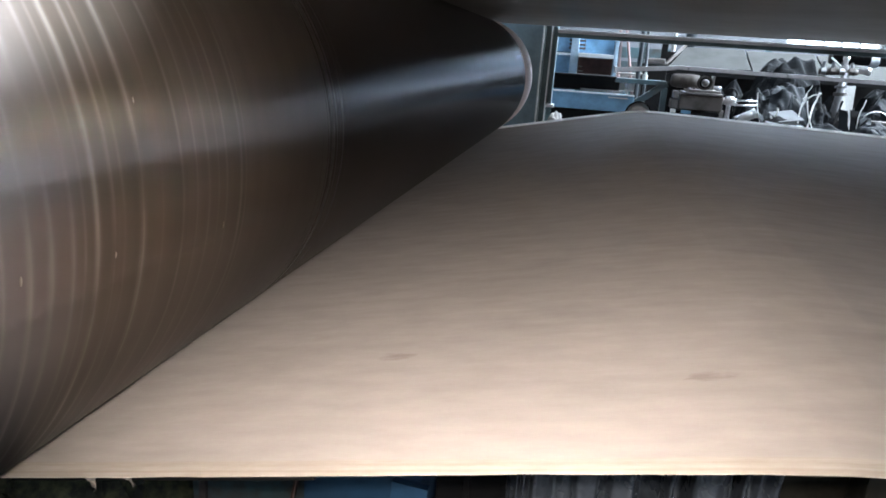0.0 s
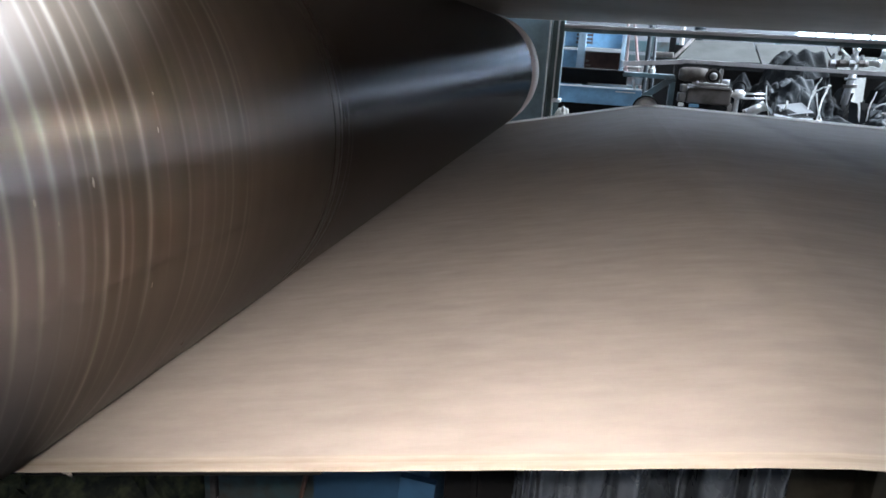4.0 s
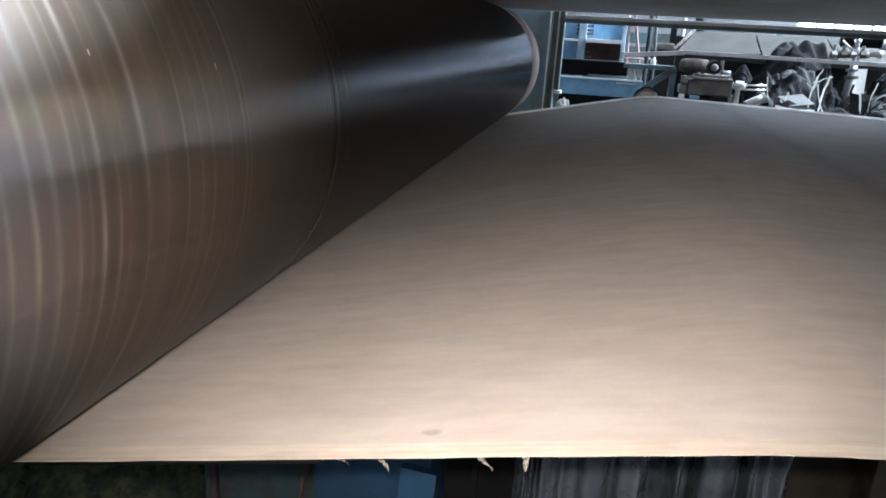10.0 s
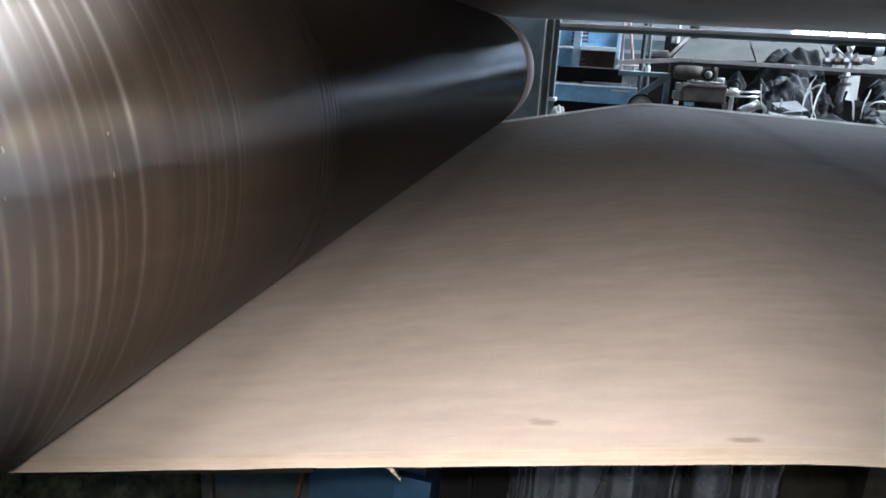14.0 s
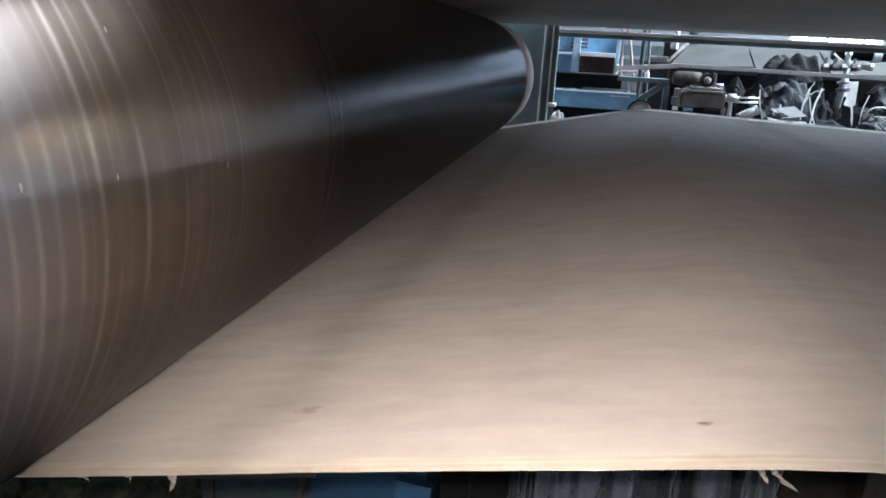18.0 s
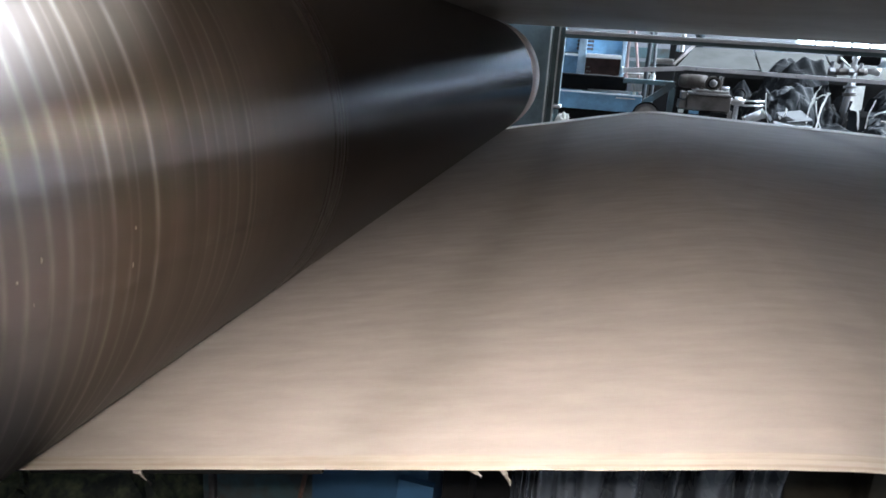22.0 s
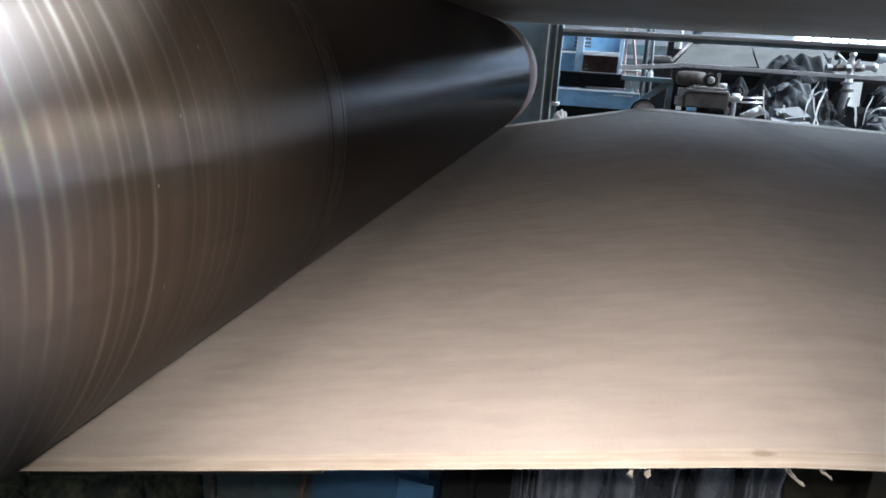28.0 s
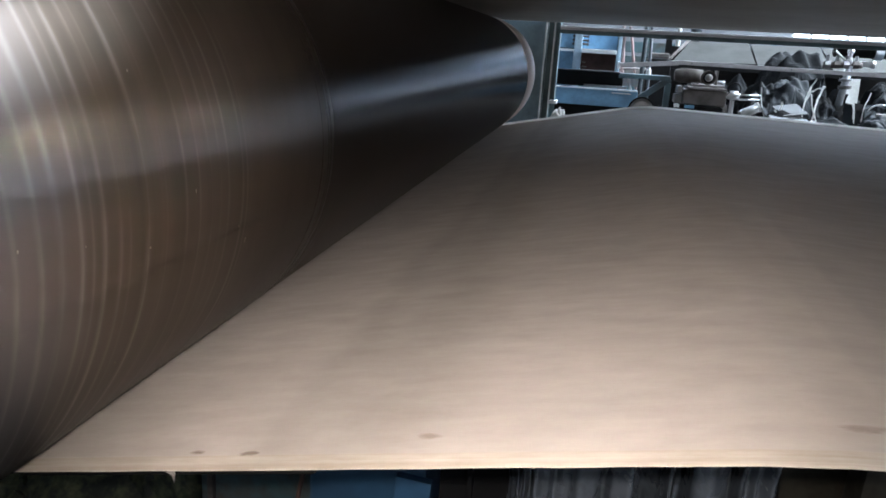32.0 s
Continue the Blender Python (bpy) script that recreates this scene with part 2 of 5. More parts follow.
def roll_material():
    mat, nodes, links, bsdf = material("ground_steel_shell")
    co = nodes.new("ShaderNodeTexCoord").outputs["Object"]
    sep = nodes.new("ShaderNodeSeparateXYZ")
    links.new(co, sep.inputs[0])
    rings = noise_of(nodes, links, stretched(nodes, links, co, (0.5, 45, 0.5)), 1.0, 3.0, 0.6)
    hair = noise_of(nodes, links, stretched(nodes, links, co, (1.6, 260, 1.6)), 1.0, 3.0, 0.6)
    cloud = noise_of(nodes, links, co, 3.0, 5.0, 0.6)
    worn_off = noise_of(nodes, links, stretched(nodes, links, co, (9, 30, 9)), 1.0, 3.0, 0.6)
    # the end that the felt never polishes keeps its score rings and a thin deposit
    bare = maths(nodes, links, "MULTIPLY", maths(nodes, links, "SUBTRACT", 0.72, sep.outputs[1]), 2.6, True)
    bare = maths(nodes, links, "MULTIPLY", maths(nodes, links, "MULTIPLY", bare, bare), maths(nodes, links, "SUBTRACT", 3.0, maths(nodes, links, "MULTIPLY", bare, 2.0)))
    lines = None
    for at, wide, strong in RINGS:
        d = maths(nodes, links, "DIVIDE", maths(nodes, links, "SUBTRACT", sep.outputs[1], at), 1.8 * wide)
        g = maths(nodes, links, "MULTIPLY", maths(nodes, links, "EXPONENT", maths(nodes, links, "MULTIPLY", maths(nodes, links, "MULTIPLY", d, d), -1.0)), strong)
        lines = g if lines is None else maths(nodes, links, "ADD", lines, g)
    lines = maths(nodes, links, "MULTIPLY", lines, ramp(nodes, links, worn_off, [(0.36, 0.10), (0.62, 1.0)]), True)
    polished = blend(nodes, links, ramp(nodes, links, cloud, [(0.4, 0.0), (0.75, 0.5)]), ROLL_TONE[0], ROLL_TONE[1])
    scored = blend(nodes, links, ramp(nodes, links, rings, [(0.35, 0.0), (0.65, 1.0)]), ROLL_TONE[2], ROLL_TONE[3])
    c = blend(nodes, links, bare, polished, scored)
    # the outermost strip is wiped bright
    wiped = maths(nodes, links, "MULTIPLY", maths(nodes, links, "SUBTRACT", 0.295, sep.outputs[1]), 17.0, True)
    c = blend(nodes, links, wiped, c, ROLL_TONE[4])
    c = blend(nodes, links, maths(nodes, links, "MULTIPLY", lines, 0.05), c, (0.30, 0.235, 0.185))
    links.new(c, bsdf.inputs["Base Color"])
    links.new(maths(nodes, links, "SUBTRACT", 1.0, maths(nodes, links, "MULTIPLY", maths(nodes, links, "SUBTRACT", bare, maths(nodes, links, "MULTIPLY", wiped, 0.15), True), 0.29)), bsdf.inputs["Metallic"])
    r = maths(nodes, links, "ADD", maths(nodes, links, "MULTIPLY", lines, -0.04), maths(nodes, links, "MULTIPLY", hair, 0.05))
    r = maths(nodes, links, "ADD", r, maths(nodes, links, "MULTIPLY", bare, 0.075))
    links.new(maths(nodes, links, "ADD", r, ROLL_GLOSS), bsdf.inputs["Roughness"])
    bsdf.inputs["Specular IOR Level"].default_value = 0.3
    bsdf.inputs["Specular Tint"].default_value = (0.74, 0.74, 0.76, 1)
    # turning marks run round the shell, so gloss spreads along its axis
    around = nodes.new("ShaderNodeTangent")
    around.direction_type, around.axis = "RADIAL", "Y"
    links.new(around.outputs[0], bsdf.inputs["Tangent"])
    bsdf.inputs["Anisotropic Rotation"].default_value = 0.25
    links.new(maths(nodes, links, "ADD", maths(nodes, links, "MULTIPLY", bare, 0.25), 0.6), bsdf.inputs["Anisotropic"])
    bump(nodes, links, maths(nodes, links, "MULTIPLY", maths(nodes, links, "ADD", rings, maths(nodes, links, "MULTIPLY", hair, 0.25)), maths(nodes, links, "MULTIPLY", bare, bare)), 0.1, 0.0006, bsdf)
    # steep walls of the finest turning marks throw a little light far along the axis
    marks = nodes.new("ShaderNodeBsdfAnisotropic")
    marks.inputs["Color"].default_value = (1.0, 0.92, 0.82, 1)
    marks.inputs["Roughness"].default_value = 0.38
    marks.inputs["Anisotropy"].default_value = 0.82
    links.new(around.outputs[0], marks.inputs["Tangent"])
    some = maths(nodes, links, "MULTIPLY", ramp(nodes, links, rings, [(0.3, 0.25), (0.7, 1.0)]), maths(nodes, links, "MULTIPLY", bare, 0.004))
    some = maths(nodes, links, "MULTIPLY", some, ramp(nodes, links, sep.outputs[1], [(0.28, 1.0), (0.34, 0.12)]))
    some = maths(nodes, links, "ADD", some, maths(nodes, links, "MULTIPLY", lines, 0.115))
    mix = nodes.new("ShaderNodeMixShader")
    links.new(some, mix.inputs[0])
    links.new(bsdf.outputs[0], mix.inputs[1])
    links.new(marks.outputs[0], mix.inputs[2])
    links.new(mix.outputs[0], nodes["Material Output"].inputs["Surface"])
    return mat


ROLL_GLOSS = 0.235
ROLL_TONE = [(0.043, 0.032, 0.025), (0.030, 0.023, 0.018), (0.056, 0.041, 0.030), (0.078, 0.057, 0.043), (0.124, 0.104, 0.097)]
M_WEB, M_ROLL = web_material(), roll_material()
M_NICK = worn("bright_burred_steel", (0.30, 0.26, 0.22), (0.16, 0.13, 0.11), 0.36, 0.9, 300, 40, 0.5, 0.05)
M_BAND = worn("rusty_pink_band", (0.70, 0.58, 0.56), (0.78, 0.70, 0.68), 0.6, 0.0, 90, 9, 0.6)
# dark red-brown that carries the shade of the gear stand's opening
M_FELT = worn("grey_dryer_felt", (0.42, 0.38, 0.345), (0.33, 0.295, 0.265), 0.42, 0.0, 300, 3, 0.5, 0.1, 0.5)
M_SELVEDGE = worn("felt_edge_paled_to_reflect", (0.62, 0.60, 0.60), (0.50, 0.48, 0.47), 0.6, 0.0, 300, 6, 0.5, 0.1, 0.4)
M_TEAL = worn("dark_teal_paint", (0.075, 0.125, 0.14), (0.03, 0.036, 0.038), 0.5, 0.0, 80, 6, 0.7)
M_PLATE = worn("dusty_teal_plate", (0.22, 0.33, 0.40), (0.12, 0.17, 0.20), 0.55, 0.0, 80, 6, 0.7)
M_BLUE = worn("worn_blue_paint", (0.17, 0.37, 0.57), (0.08, 0.12, 0.17), 0.45, 0.0, 70, 9, 0.55)
M_PALE = worn("chalky_blue_grey_paint", (0.80, 0.83, 0.85), (0.42, 0.44, 0.46), 0.6, 0.0, 90, 12, 0.5)
M_CHALK = worn("chalky_blue_paint", (0.42, 0.56, 0.68), (0.16, 0.20, 0.23), 0.6, 0.0, 90, 12, 0.5)
M_LILAC = worn("dusty_lilac_grey_paint", (0.50, 0.48, 0.50), (0.30, 0.28, 0.28), 0.65, 0.0, 90, 12, 0.5)
M_STEEL = worn("dull_grey_steel", (0.33, 0.34, 0.36), (0.14, 0.12, 0.11), 0.45, 0.7, 120, 10, 0.6)
M_DUST = worn("dusty_grey_metal", (0.185, 0.170, 0.165), (0.085, 0.078, 0.074), 0.7, 0.1, 110, 14, 0.7)
M_CAVITY = worn("dark_red_cavity", (0.05, 0.020, 0.017), (0.02, 0.013, 0.012), 0.75, 0.0, 110, 12, 0.8)
M_BROWN = worn("brown_oily_iron", (0.11, 0.095, 0.09), (0.05, 0.042, 0.038), 0.55, 0.3, 110, 14, 0.7)
M_BLACK = worn("black_plastic_film", (0.009, 0.010, 0.012), (0.022, 0.024, 0.027), 0.62, 0.0, 70, 14, 0.6, 0.7, 0.08)
M_GRIME = worn("dusty_brown_casting", (0.075, 0.064, 0.058), (0.035, 0.029, 0.026), 0.75, 0.1, 110, 20, 0.7, 0.3, 0.3)
# near black, for the shade close under the web's edge
M_EDGE_SHADE = worn("black_edge_shade", (0.004, 0.004, 0.004), (0.008, 0.007, 0.006), 0.9, 0.0, 60, 8, 0.6, 0.1, 0.05)
# oily black parts, and panels that carry the shade of recesses
M_SOOT_SHADE = worn("black_oil_and_shade", (0.010, 0.010, 0.011), (0.022, 0.02, 0.019), 0.8, 0.0, 60, 8, 0.6, 0.15, 0.12)
M_GREYSHEET = worn("grey_board_sheet", (0.052, 0.053, 0.051), (0.035, 0.035, 0.035), 0.85, 0.0, 60, 5, 0.5)
M_WHITE = worn("dirty_white_plastic", (0.72, 0.72, 0.70), (0.42, 0.41, 0.39), 0.55, 0.0, 80, 9, 0.4)
M_CHROME = worn("bright_scratched_steel", (0.72, 0.72, 0.73), (0.35, 0.33, 0.31), 0.28, 0.9, 120, 12, 0.5)
M_COTTON = worn("grey_white_cotton_waste", (0.66, 0.65, 0.63), (0.36, 0.35, 0.34), 0.95, 0.0, 140, 30, 0.6, 0.5, 0.1)
M_TEALBOARD = worn("faded_teal_plate", (0.05, 0.095, 0.11), (0.045, 0.035, 0.03), 0.55, 0.0, 60, 7, 0.8)
M_TRAYBLUE = worn("scuffed_blue_plate", (0.028, 0.078, 0.145), (0.020, 0.036, 0.056), 0.5, 0.0, 60, 6, 0.5)
M_CABLE = worn("orange_brown_cable", (0.085, 0.045, 0.034), (0.05, 0.032, 0.026), 0.6, 0.0, 100, 20, 0.5)
M_PULP = worn("damp_mossy_pulp", (0.016, 0.019, 0.013), (0.115, 0.118, 0.062), 0.85, 0.0, 90, 26, 0.9, 0.6)
M_SCRAP = worn("torn_kraft_fibre", (0.15, 0.13, 0.115), (0.09, 0.075, 0.06), 0.9, 0.0, 200, 60, 0.5, 0.3, 0.2)
M_CONCRETE = worn("oily_concrete", (0.20, 0.19, 0.18), (0.07, 0.065, 0.06), 0.8, 0.0, 40, 1.4, 0.8, 0.3)
M_PLASTER = worn("grimy_plaster", (0.17, 0.18, 0.20), (0.09, 0.09, 0.10), 0.9, 0.0, 30, 1.1, 0.7, 0.2)
M_ROOF = worn("corrugated_roof_steel", (0.26, 0.27, 0.28), (0.13, 0.11, 0.10), 0.6, 0.5, 20, 1.0, 0.6)
M_WINDOWFRAME = worn("grey_window_paint", (0.40, 0.42, 0.43), (0.22, 0.22, 0.22), 0.6, 0.0, 60, 6, 0.5)
M_DARKPOST = worn("dark_blue_grey_paint", (0.045, 0.055, 0.065), (0.02, 0.022, 0.024), 0.6, 0.0, 80, 12, 0.6)
M_PINKPOST = worn("faded_red_primer", (0.30, 0.20, 0.19), (0.18, 0.16, 0.16), 0.7, 0.0, 80, 12, 0.5)


def glass_material():
    mat, nodes, links, bsdf = material("dusty_window_glass")
    bsdf.inputs["Transmission Weight"].default_value = 1.0
    bsdf.inputs["Roughness"].default_value = 0.25
    bsdf.inputs["IOR"].default_value = 1.45
    bsdf.inputs["Base Color"].default_value = (0.80, 0.90, 1.0, 1)
    return mat


M_GLASS = glass_material()

# ---- building helpers ----


def part(name, bm, mat, parent=None, label="", m=None, smooth=False):
    """Links a bmesh as one mesh object under a thing or a part."""
    me = bpy.data.meshes.new(name)
    bmesh.ops.recalc_face_normals(bm, faces=bm.faces)
    bm.to_mesh(me)
    bm.free()
    me.materials.append(mat)
    if smooth:
        for p in me.polygons:
            p.use_smooth = True
    ob = new(name, me)
    ob.parent = parent
    if m is not None:
        ob.matrix_basis = m
    return tagged(ob, label)


def thing(name, x, y, z, label, category, group="", kind=""):
    ob = new(name)
    ob.empty_display_size = 0.05
    ob.location = (x, y, z)
    return tagged(ob, label, category, group, kind)


def box(lo, hi, bevel=0.0, bm=None, turn=None):
    """A box from corner to corner with worn edges."""
    bm = bm or bmesh.new()
    size = [b - a for a, b in zip(lo, hi)]
    mid = Vector([(a + b) / 2 for a, b in zip(lo, hi)])
    m = Matrix.Translation(mid) @ (turn or Matrix.Identity(4)) @ Matrix.Diagonal((*size, 1))
    made = bmesh.ops.create_cube(bm, size=1, matrix=m)["verts"]
    if bevel:
        edges = {e for v in made for e in v.link_edges}
        bmesh.ops.bevel(bm, geom=list(edges), offset=bevel, segments=2, affect="EDGES", profile=0.6)
    return bm


def lathe(profile, axis="Y", steps=48, bm=None):
    """A turned body: (distance along the axis, radius) pairs."""
    bm = bm or bmesh.new()
    rings = []
    for at, r in profile:
        ring = []
        for k in range(steps):
            a = 2 * math.pi * k / steps
            c, s = r * math.cos(a), r * math.sin(a)
            ring.append(bm.verts.new({"X": (at, c, s), "Y": (c, at, s), "Z": (c, s, at)}[axis]))
        rings.append(ring)
    for a, b in zip(rings, rings[1:]):
        for k in range(steps):
            bm.faces.new((a[k], a[(k + 1) % steps], b[(k + 1) % steps], b[k]))
    bm.faces.new(rings[0])
    bm.faces.new(rings[-1][::-1])
    return bm


def tube(points, r, steps=8, bm=None):
    """A round bar or hose along points."""
    bm = bm or bmesh.new()
    pts = [Vector(p) for p in points]
    rings = []
    for k, p in enumerate(pts):
        way = (pts[min(k + 1, len(pts) - 1)] - pts[max(k - 1, 0)]).normalized()
        side = way.cross(Vector((0, 0, 1)))
        side = side.normalized() if side.length > 1e-3 else Vector((1, 0, 0))
        up = side.cross(way)
        rings.append([bm.verts.new(p + r * (side * math.cos(2 * math.pi * j / steps) + up * math.sin(2 * math.pi * j / steps))) for j in range(steps)])
    for a, b in zip(rings, rings[1:]):
        for j in range(steps):
            bm.faces.new((a[j], a[(j + 1) % steps], b[(j + 1) % steps], b[j]))
    bm.faces.new(rings[0])
    bm.faces.new(rings[-1][::-1])
    return bm


def cloth(width, height, folds, depth, seed, nx=48, nz=26, sag=0.0):
    """A hanging or heaped sheet, with thickness, in the XZ plane round its middle bottom."""
    bm = bmesh.new()
    rows = []
    for back in (0.0, 0.003):
        grid = []
        for j in range(nz + 1):
            row = []
            for i in range(nx + 1):
                a, b = i / nx, j / nz
                p = Vector((a * folds, b * 1.3, seed))
                y = depth * (noise.noise(p) + 0.5 * noise.noise(p * 2.3) + 0.22 * noise.noise(p * 5.1))
                x = (a - 0.5) * width + 0.4 * depth * noise.noise(p + Vector((7, 3, 1)))
                z = b * height - sag * height * b * (0.5 + 0.5 * noise.noise(Vector((a * 3.1, seed, 4)))) * 1.4
                row.append(bm.verts.new((x, y + back, z)))
            grid.append(row)
        for j in range(nz):
            for i in range(nx):
                bm.faces.new((grid[j][i], grid[j][i + 1], grid[j + 1][i + 1], grid[j + 1][i]))
        rows.append(grid)
    f, k = rows
    for j in range(nz):
        bm.faces.new((f[j][0], f[j + 1][0], k[j + 1][0], k[j][0]))
        bm.faces.new((f[j][nx], f[j + 1][nx], k[j + 1][nx], k[j][nx]))
    for i in range(nx):
        bm.faces.new((f[0][i], f[0][i + 1], k[0][i + 1], k[0][i]))
        bm.faces.new((f[nz][i], f[nz][i + 1], k[nz][i + 1], k[nz][i]))
    return bm


def heap(rx, ry, height, seed, rough=0.4, steps=40, power=1.0):
    """A crumpled heap on its base: a dome with creases."""
    bm = bmesh.new()
    rings = [[bm.verts.new((0, 0, height))]]
    n = 14
    for j in range(1, n + 1):
        ring = []
        for k in range(steps):
            a, b = 2 * math.pi * k / steps, j / n
            p = Vector((math.cos(a) * 2.2 * b, math.sin(a) * 2.2 * b, seed))
            w = 1 + 0.7 * rough * noise.noise(p * 1.1) * b + 0.35 * rough * noise.noise(p * 2.6) * b
            z = height * (1 - b ** (1.6 * power)) * (1 + 0.6 * rough * noise.noise(p * 1.3 + Vector((3, 1, 0))))
            z += 0.16 * rough * height * noise.noise(Vector((p.x * 1.5 + p.y, p.y * 3.2, seed))) * (1 - b ** 3)
            ring.append(bm.verts.new((rx * b * math.cos(a) * w, ry * b * math.sin(a) * w, max(0.0, z) if j < n else 0.0)))
        rings.append(ring)
    for k in range(steps):
        bm.faces.new((rings[0][0], rings[1][k], rings[1][(k + 1) % steps]))
    for a, b in zip(rings[1:], rings[2:]):
        for k in range(steps):
            bm.faces.new((a[k], b[k], b[(k + 1) % steps], a[(k + 1) % steps]))
    bm.faces.new(rings[-1][::-1])
    return bm


# ---- hall ----
X0, X1, Y0, Y1, ZR = -10.5, 12.0, -5.0, 10.0, 5.5
T = 0.25


def wall_along_x(name, y, holes, label):
    """A wall of blocks round its openings: (x0, x1, z0, z1), sorted along x."""
    bm = bmesh.new()
    x = X0 - T
    for a, b, z0, z1 in holes:
        box((x, y, 0), (a, y + T, ZR), bm=bm)
        if z0 > 0:
            box((a, y, 0), (b, y + T, z0), bm=bm)
        box((a, y, z1), (b, y + T, ZR), bm=bm)
        x = b
    box((x, y, 0), (X1 + T, y + T, ZR), bm=bm)
    return tagged(part(name, bm, M_PLASTER), label, "wall", kind="structure")


tagged(part("floor", box((X0 - T, Y0 - T, -0.2), (X1 + T, Y1 + T, 0.0)), M_CONCRETE), "oil-stained grey concrete workshop floor", "floor", kind="structure")
tagged(part("ground", box((-300, -300, -0.5), (300, 300, -0.21)), M_CONCRETE), "plain grey yard ground outside the hall", "ground", kind="structure")
FAR_WINDOWS = [(-2.2 + 1.3 * k, -1.02 + 1.3 * k, 1.56, 3.4) for k in range(3)] + [(2.35 + 1.3 * k, 3.53 + 1.3 * k, 1.43, 3.4) for k in range(3)] + [(6.25 + 1.3 * k, 7.43 + 1.3 * k, 0.5, 3.4) for k in range(4)]
wall_along_x("wall_north", Y1, FAR_WINDOWS, "grimy grey plaster wall with a row of windows")
# this wall's opening is added to hold the near lamp
wall_along_x("wall_south", Y0 - T, [ADDED_OPENING], "grey plaster wall with one added high opening")
tagged(part("wall_west", box((X0 - T, Y0, 0), (X0, Y1, ZR)), M_PLASTER), "grimy grey plaster end wall", "wall", kind="structure")
tagged(part("wall_east", box((X1, Y0, 0), (X1 + T, Y1, ZR)), M_PLASTER), "grimy grey plaster end wall", "wall", kind="structure")
bm = bmesh.new()
# the first opening is added for the near fill lamp
SKYLIGHTS = [(0.3, 2.2, -3.5, -1.5), (2.7, 8.1, 1.2, 8.8)]
y = Y0 - T
for xa, xb, ya, yb in SKYLIGHTS:
    box((X0 - T, y, ZR), (X1 + T, ya, ZR + 0.12), bm=bm)
    box((X0 - T, ya, ZR), (xa, yb, ZR + 0.12), bm=bm)
    box((xb, ya, ZR), (X1 + T, yb, ZR + 0.12), bm=bm)
    y = yb
box((X0 - T, y, ZR), (X1 + T, Y1 + T, ZR + 0.12), bm=bm)
tagged(part("ceiling", bm, M_ROOF), "grey steel hall roof with two skylight openings, the near one added", "ceiling", kind="structure")


def window(name, a, b, z0, z1):
    w = thing(name, (a + b) / 2, Y1 + 0.1, z0, "grey-framed hall window with dusty panes", "window", "hall windows", "structure")
    hw, h = (b - a) / 2, z1 - z0
    bm = bmesh.new()
    for lo, hi in (((-hw, -0.03, 0), (-hw + 0.05, 0.03, h)), ((hw - 0.05, -0.03, 0), (hw, 0.03, h)), ((-hw + 0.05, -0.03, 0), (hw - 0.05, 0.03, 0.03)),
                   ((-hw + 0.05, -0.03, h - 0.05), (hw - 0.05, 0.03, h))):
        box(lo, hi, bm=bm)
    n = 5
    step = (2 * hw - 0.1) / n
    for k in range(1, n):
        x = -hw + 0.05 + k * step
        box((x - 0.013, -0.02, 0.03), (x + 0.013, 0.02, h - 0.05), bm=bm)
    part("window_frame", bm, M_WINDOWFRAME, w)
    for k in range(n):
        x = -hw + 0.05 + k * step
        pane = part("pane", box((x + 0.014, -0.003, 0.031), (x + step - 0.014, 0.003, h - 0.051)), M_GLASS, w)
        pane.visible_shadow = False


for k, (a, b, z0, z1) in enumerate(FAR_WINDOWS):
    window(f"window_{k + 1}", a, b, z0, z1)

# the pale overcast distance that shows through the far windows
haze, nodes, links, bsdf = material("pale_overcast_distance")
bsdf.inputs["Base Color"].default_value = (0.6, 0.65, 0.7, 1)
bsdf.inputs["Emission Color"].default_value = (0.70, 0.83, 1.0, 1)
bsdf.inputs["Emission Strength"].default_value = 12.0
tagged(part("backdrop", box((-14, 13.0, -0.2), (22, 13.05, 9)), haze), "pale overcast sky beyond the hall windows", "backdrop", kind="structure")

# ---- the machine: cylinder, felt, web ----
ROLL_X, ROLL_Z, ROLL_R = -0.432, 1.008, 0.2112
RIDGE_X, RIDGE_Z, SLOPE_L, SLOPE_R = 0.1903, 0.9220, 0.2088, -0.027


